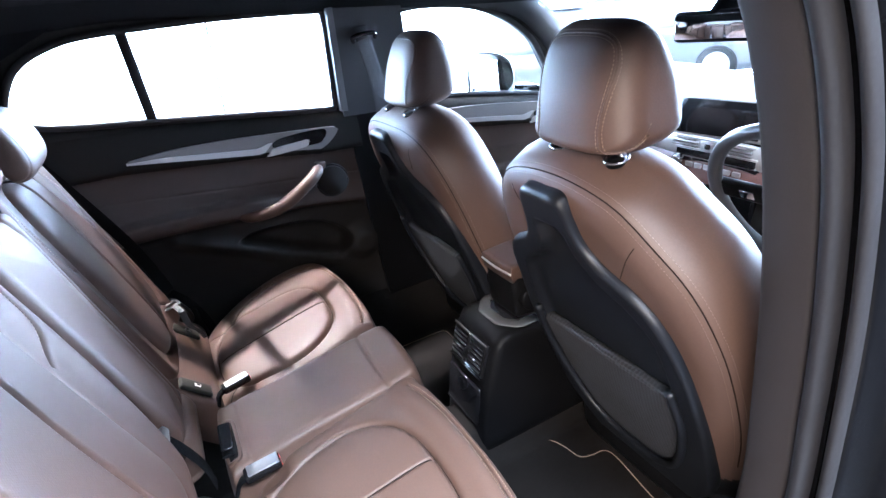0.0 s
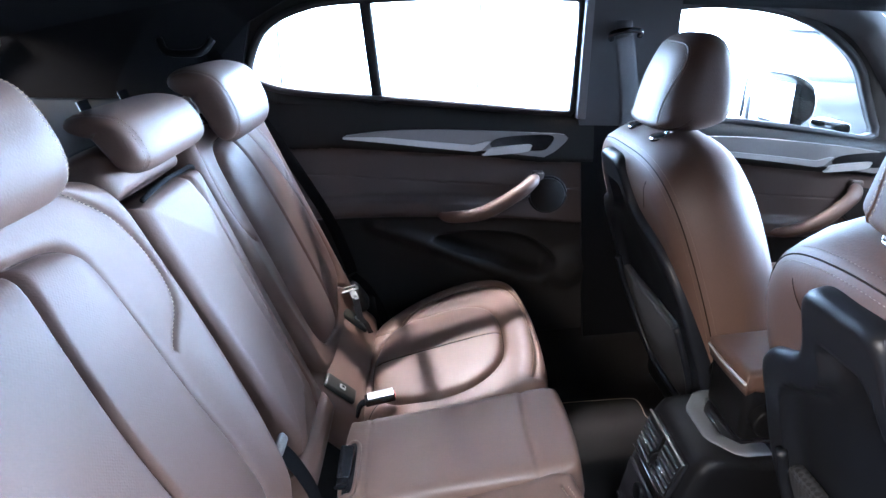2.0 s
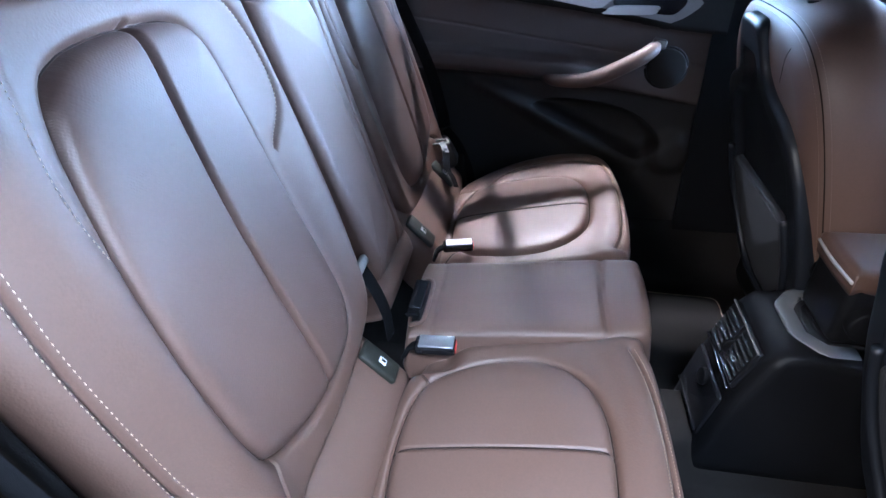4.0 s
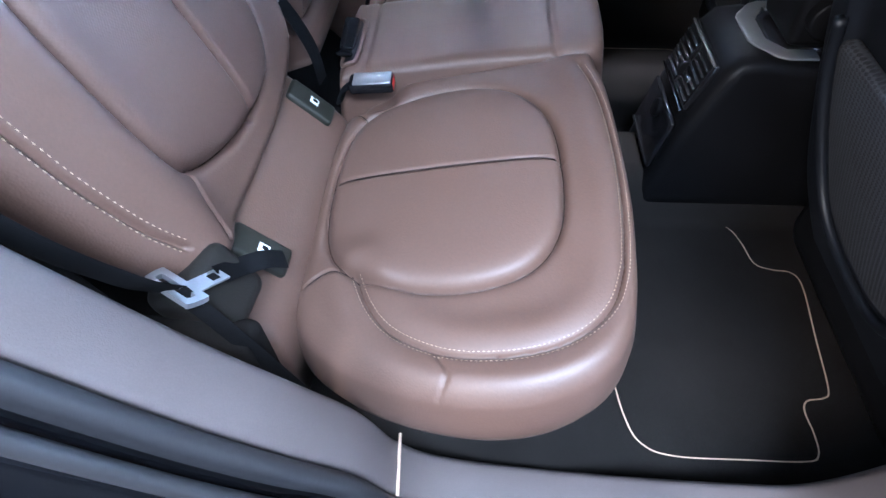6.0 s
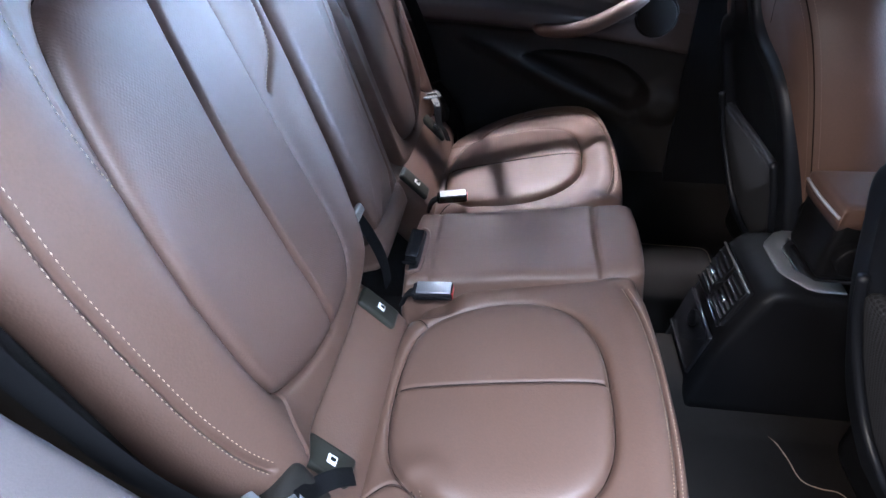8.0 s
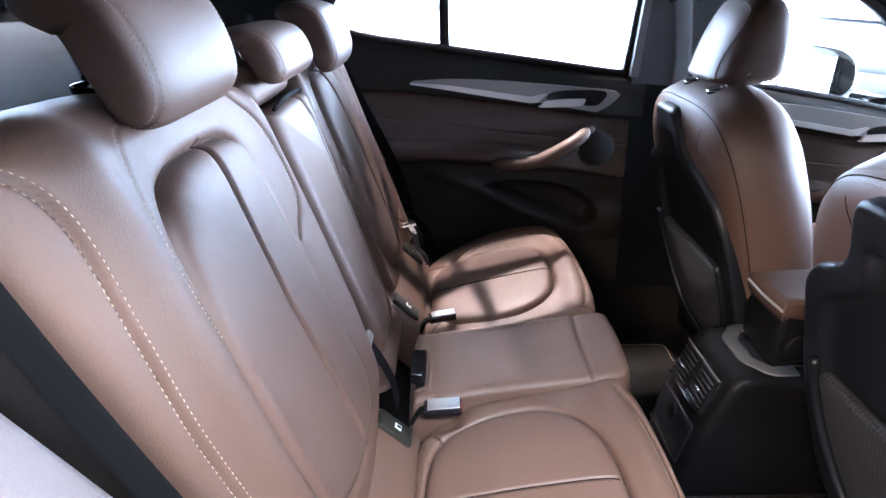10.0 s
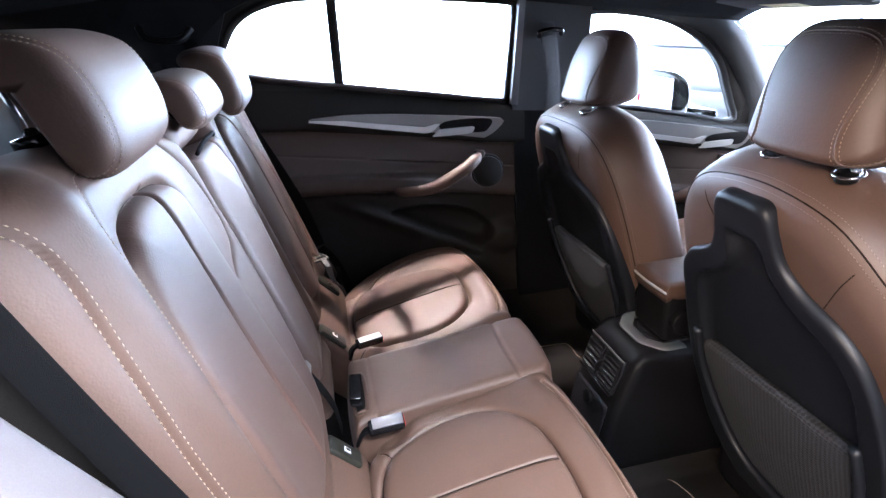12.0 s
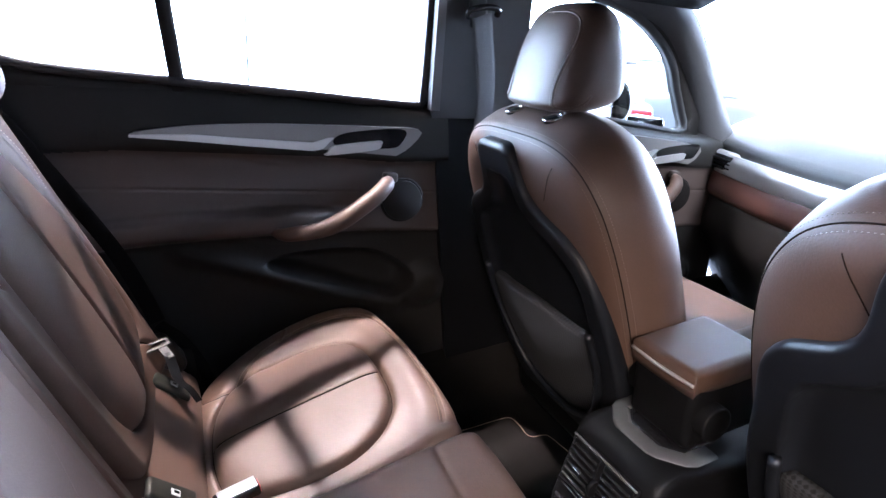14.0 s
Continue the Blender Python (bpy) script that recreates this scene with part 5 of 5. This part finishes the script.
for s in (-1, 1):
    o = 0.0 if s == -1 else 0.03
    webbing([(-0.26, s * (0.60 + o), 1.03), (-0.15, s * (0.628 + o), 0.80), (-0.06, s * (0.632 + o), 0.60), (-0.02, s * (0.605 + o), 0.49), (-0.006, s * (0.582 + o), 0.445)], "seat_belt",
            "black rear seat belt hanging beside the bench", 0.0155, (0, s, 0.2))
    webbing([(-0.004, s * (0.580 + o), 0.440), (0.03, s * (0.590 + o), 0.39), (0.06, s * (0.592 + o), 0.31), (0.08, s * (0.58 + o), 0.2)], "seat_belt",
            "black lower end of the rear seat belt", 0.012, (0, s, 0.2))
    o = 0.0 if s == -1 else -0.045
    # the far tongue takes the darkened copy against the spots' light
    metal = STEEL if s == -1 else STEEL_DARKENED
    tongue = thing("belt_tongue", (0.0, s * (0.57 + o), 0.43), "steel belt tongue with a loop round the belt", "belt tongue", "belt tongues")
    m = axes((-0.008, s * (0.578 + o), 0.437), (0.42, -0.80 * s, -0.42), (0.85, 0.30 * s, -0.10)) @ Matrix.Scale(0.80 if s == -1 else 0.66, 4)
    rim = spline([(-0.011, -0.035), (0.011, -0.038), (0.014, -0.030), (0.014, 0.030), (0.011, 0.038), (-0.011, 0.035), (-0.013, 0.028), (-0.013, -0.028)], 60, True)
    hole = spline([(-0.005, -0.026), (0.003, -0.028), (0.005, -0.022), (0.005, 0.022), (0.003, 0.028), (-0.005, 0.026), (-0.006, 0.020), (-0.006, -0.020)], 60, True)
    part("tongue_loop", band(hole, rim, lambda v: np.array([m @ Vector(p) for p in v]), 0.007), metal, tongue, "grey metal belt loop", smooth=False)
    part("tongue_blade", box((0.046, 0.024, 0.003), m @ pose(0.036, 0.010, -0.003), 0.001), metal, tongue, smooth=False)
    part("tongue_slot", box((0.012, 0.013, 0.0034), m @ pose(0.044, 0.010, -0.003), 0.0005), PLASTIC, tongue, smooth=False)
    a = m @ Vector((0.052, 0.010, -0.004))
    webbing([tuple(a), (0.022, s * (0.513 + o), 0.392), (0.038, s * (0.494 + o), 0.380), (0.050, s * (0.478 + o), 0.360)], "belt_strap", "short black strap across the anchor flap", 0.011, (0.5, 0.2 * s, 1))


def buckle(m, name, label, bright=True):
    b = thing(name, tuple(m.translation), label, "belt buckle", "belt buckles")
    part("buckle_body", box((0.082, 0.034, 0.024), m, 0.006, 3), GLOSS, b)
    part("buckle_face", box((0.070, 0.031, 0.004), m @ pose(0.003, 0, 0.0115), 0.0015), STEEL if bright else GLOSS, b, "brushed silver buckle face" if bright else "")
    part("release_button", box((0.004, 0.026, 0.015), m @ pose(0.0395, 0, 0), 0.0015), RED if bright else GLOSS, b, "red release button" if bright else "black release button")
    stalk = np.array([m @ Vector(p) for p in ((-0.036, 0, 0), (-0.055, 0.003, -0.012), (-0.07, 0.004, -0.04))])
    part("buckle_stalk", tube(spline(stalk, 12), 0.012, 8, flat=((0, 0, 1), 0.35)), BELT, b)


buckle(pose(0.089, -0.104, 0.333, 6, -4, 0) @ Matrix.Scale(0.86, 4), "belt_buckle", "black and silver buckle with a red button")
buckle(pose(0.088, 0.186, 0.350, -4, -3, 10) @ Matrix.Scale(0.78, 4), "belt_buckle", "black and silver buckle lying on the bench")
buckle(axes((0.040, 0.004, 0.352), (0.10, 0.85, 0.42), (1, 0, 0)) @ Matrix.Scale(0.74, 4), "belt_buckle", "black buckle standing in the bench slot", False)
webbing([(-0.052, -0.052, 0.452), (-0.026, -0.060, 0.415), (-0.004, -0.070, 0.368), (0.004, -0.078, 0.32)], "seat_belt", "black middle belt coming out of the bench", 0.020, (1, 0, 0.4))
single("belt_guide", box((0.018, 0.046, 0.012), pose(-0.046, -0.052, 0.452, 0, 60, 0), 0.005), SATINDARK, "grey belt guide on the backrest foot", "belt guide")

# ---- dashboard middle, wheel and mirrors ----
scr = thing("centre_screen", (1.44, 0.02, 0.62), "black dashboard screen in a slim silver frame", "screen")
SM = pose(1.435, 0.010, 0.672, 0, 8, 6)
part("screen_case", box((0.016, 0.262, 0.108), SM, 0.006), SATIN, scr)
part("screen_glass", box((0.004, 0.244, 0.094), SM @ pose(-0.0085, 0, 0), 0.001), GLOSS, scr, "black glass screen")
stack = thing("centre_stack", (1.43, 0.02, 0.4), "silver and black control stack with round knobs", "control panel")
part("stack_body", box((0.04, 0.27, 0.24), pose(1.462, 0.02, 0.505, 0, 8, 0), 0.012), GLOSS, stack)
for z, h, w in ((0.606, 0.004, 0.26), (0.572, 0.005, 0.26), (0.548, 0.005, 0.25), (0.500, 0.004, 0.24)):
    part("silver_bar", box((0.012, w, h), pose(1.438 + (0.606 - z) * 0.14, 0.02, z), 0.001), SATIN, stack)
for dy in (-0.075, 0.095):
    for k in range(3):
        part("vent_slat", box((0.012, 0.085, 0.0035), pose(1.436, 0.02 + dy, 0.581 + 0.0095 * k), 0.001), SATINDARK, stack)
part("hazard_switch", box((0.014, 0.05, 0.030), pose(1.434, 0.03, 0.590, 0, 8, 0), 0.004), SATIN, stack, "silver hazard switch plate")
part("hazard_key", box((0.006, 0.018, 0.014), pose(1.4255, 0.03, 0.590, 0, 8, 0), 0.003), GLOSS, stack, "black hazard key")
part("stack_plate", box((0.010, 0.25, 0.022), pose(1.440, 0.02, 0.560, 0, 8, 0), 0.002), GLOSS, stack)
for dy, z in ((-0.03, 0.478), (0.115, 0.535), (0.06, 0.478)):
    k = part("control_knob", cylinder(0.016, 0.022, pose(1.432, 0.02 + dy, z, 0, 82, 0), 24, bevel=0.003), CHROME, stack, "chrome control knob")
for k in range(6):
    part("control_button", box((0.008, 0.024, 0.014), pose(1.438, -0.055 + 0.031 * k, 0.525), 0.002), SATIN, stack)
wheel = thing("steering_wheel", (1.2, -0.375, 0.6), "black leather three-spoke steering wheel", "steering wheel")
WM = pose(1.19, -0.375, 0.60, 0, 68, 0)
rim = [WM @ Vector((0.182 * math.cos(a), 0.182 * math.sin(a), 0)) for a in np.linspace(0, 2 * np.pi, 72, endpoint=False)]
part("wheel_rim", tube(np.array(rim), 0.0155, 14, True), WHEELSKIN, wheel, "black leather wheel rim")
part("wheel_hub", cylinder(0.07, 0.045, WM @ pose(0, 0, 0.015), 32, 0.055, 0.008), SOFT, wheel)
for a in (90, -90, 180):
    m = WM @ pose(0, 0, 0.008, 0, 0, a) @ pose(0.115, 0, 0)
    sp = part("wheel_spoke", box((0.13, 0.045, 0.018), m, 0.006), SATIN if a == 180 else PLASTIC, wheel)
    part("spoke_key", box((0.035, 0.020, 0.006), m @ pose(-0.01, 0, -0.010), 0.002), CHROME, sp)
inside_mirror = thing("rear_view_mirror", (1.27, -0.13, 0.93), "black inside rear-view mirror below the header", "mirror")
IM = pose(1.245, -0.125, 0.935, 0, 3, 14)
part("mirror_case", box((0.03, 0.19, 0.066), IM, 0.014, 3), PLASTIC, inside_mirror)
part("mirror_glass", box((0.003, 0.174, 0.050), IM @ pose(-0.0152, 0, 0), 0.001), MIRROR, inside_mirror)
part("mirror_foot", cylinder(0.02, 0.11, pose(1.285, -0.12, 0.975, 0, 55, 0), 16, 0.03), PLASTIC, inside_mirror)
header = thing("sun_visor", (1.2, 0.36, 1.05), "grey cloth sun visor folded up to the roof", "sun visor", "sun visors")
part("visor_board", box((0.15, 0.42, 0.018), pose(1.25, 0.36, 1.055, 0, 10, 0), 0.008, 3), PILLAR, header)
part("warning_label", box((0.05, 0.13, 0.001), pose(1.27, 0.38, 1.042, 0, 10, 0), 0), material("pale_yellow_sticker", (0.75, 0.68, 0.38), 0.6, 0, 200, 0, 0.05), header, "pale yellow sticker", smooth=False)
outside_mirror = thing("wing_mirror", (1.36, 0.90, 0.72), "black car wing mirror outside the front window", "mirror")
part("mirror_housing", loft([(1.322, 0.675), (1.322, 0.815), (1.35, 0.825), (1.385, 0.79), (1.39, 0.72), (1.36, 0.68)], 0.125, 4.0, 48, 30, centre=1.0), PAINT, outside_mirror, "glossy black mirror housing")
part("mirror_glass", box((0.004, 0.215, 0.122), pose(1.314, 1.0, 0.747, 0, 0, 0), 0.002), MIRROR, outside_mirror)
part("mirror_arm", box((0.05, 0.12, 0.03), pose(1.40, 0.84, 0.69, 0, 0, 0), 0.01), PAINT, outside_mirror)

# grab handle and belt guide near the roof
single("coat_hook", tube(spline([(-0.36, 0.60, 1.07), (-0.34, 0.585, 1.04), (-0.27, 0.585, 1.035), (-0.24, 0.60, 1.06)], 20), 0.009, 8), PLASTIC, "black plastic roof belt guide", "belt guide", "belt guides")

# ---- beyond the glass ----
# no lamps: the glow stands in for daylight on fascia and sign
FASCIA_GLOW = glow_material("beige_fascia_glow", (1.0, 0.90, 0.78), 0.45)
FARGREY_GLOW = glow_material("grey_marks_glow", (0.9, 0.92, 1.0), 0.40)
single("backdrop", box((3.4, 0.06, 0.62), pose(13.9, 10.25, 2.35, 0, 3, 0), 0.0), FASCIA_GLOW, "glowing beige fascia far beyond the glass", "backdrop", kind="structure", fit=FLAT, smooth=False)
sign = thing("far_sign", (15.1, 10.25, 1.2), "glowing grey marks of a far pale sign", "sign", kind="structure", fit=FLAT)
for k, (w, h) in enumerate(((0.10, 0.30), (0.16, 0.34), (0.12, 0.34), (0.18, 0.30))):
    part("sign_bar", box((w, 0.03, h), pose(14.5 + 0.34 * k, 10.25, 1.22), 0.0), FARGREY_GLOW, sign, fit=FLAT, smooth=False)

SILVER = material("grey_silver_car_paint", (0.20, 0.21, 0.23), 0.35, 0.2, 40, 0, 0.04, coat=0.5)
# cabin glass painted pale, carrying the glare that washes it out
PALEGLASS = material("glare_paled_car_glass", (0.30, 0.32, 0.35), 0.15, 0, 20, 0, 0.05)
LAMPRED = material("red_lamp_lens", (0.75, 0.02, 0.03), 0.2, 0, 40, 0, 0.05)
TYRE = material("black_tyre_rubber", (0.02, 0.02, 0.021), 0.8, 0, 200, 0.3, 0.15)


def parked_car(m, label):
    """A hatchback whose tail is at m's origin and whose nose points along m's x."""
    car = thing("parked_car", (0, 0, 0), label, "car", "parked cars", fit=m)
    lower = [(0.02, 0.35), (0.0, 0.6), (0.03, 0.86), (0.4, 0.93), (1.5, 0.95), (2.9, 0.93), (3.6, 0.86), (4.1, 0.70), (4.18, 0.5), (4.15, 0.30), (3.4, 0.2), (0.8, 0.2)]
    upper = [(0.12, 0.90), (0.28, 1.15), (0.55, 1.38), (1.1, 1.46), (1.9, 1.44), (2.4, 1.30), (3.0, 0.95), (2.4, 0.88), (0.6, 0.86)]
    part("body", loft(lower, 0.87, 8.0, 80, 40, anchor=(2.0, 0.6)), SILVER, car, "grey silver car body", fit=m)
    part("cabin", loft(upper, 0.76, 6.0, 80, 40, anchor=(1.5, 1.05)), PALEGLASS, car, "glazed cabin paled for glare", fit=m)
    roof_top = [(0.50, 1.385), (1.1, 1.475), (1.9, 1.455), (2.35, 1.335), (1.9, 1.42), (1.1, 1.43)]
    part("roof", loft(roof_top, 0.70, 6.0, 60, 24, anchor=(1.4, 1.42)), SILVER, car, fit=m)
    for x in (0.75, 3.35):
        for y in (-0.80, 0.80):
            wheel_ = part("wheel", cylinder(0.32, 0.2, pose(x, y, 0.32, 90, 0, 0), 40, bevel=0.03), TYRE, car, "black tyre", fit=m)
            part("rim", cylinder(0.22, 0.21, pose(x, y, 0.32, 90, 0, 0), 30, bevel=0.02), SATIN, wheel_, "silver wheel rim", fit=m)
    for y in (-0.62, 0.62):
        part("tail_lamp", box((0.10, 0.26, 0.11), pose(0.045, y, 0.80), 0.03, 3), LAMPRED, car, "red tail lamp", fit=m)


parked_car(pose(4.55, 5.05, 0, 0, 0, 62), "silver car with red tail lamps parked beyond the glass")
parked_car(pose(7.4, 8.9, 0, 0, 0, -58), "silver car parked ahead in the showroom")
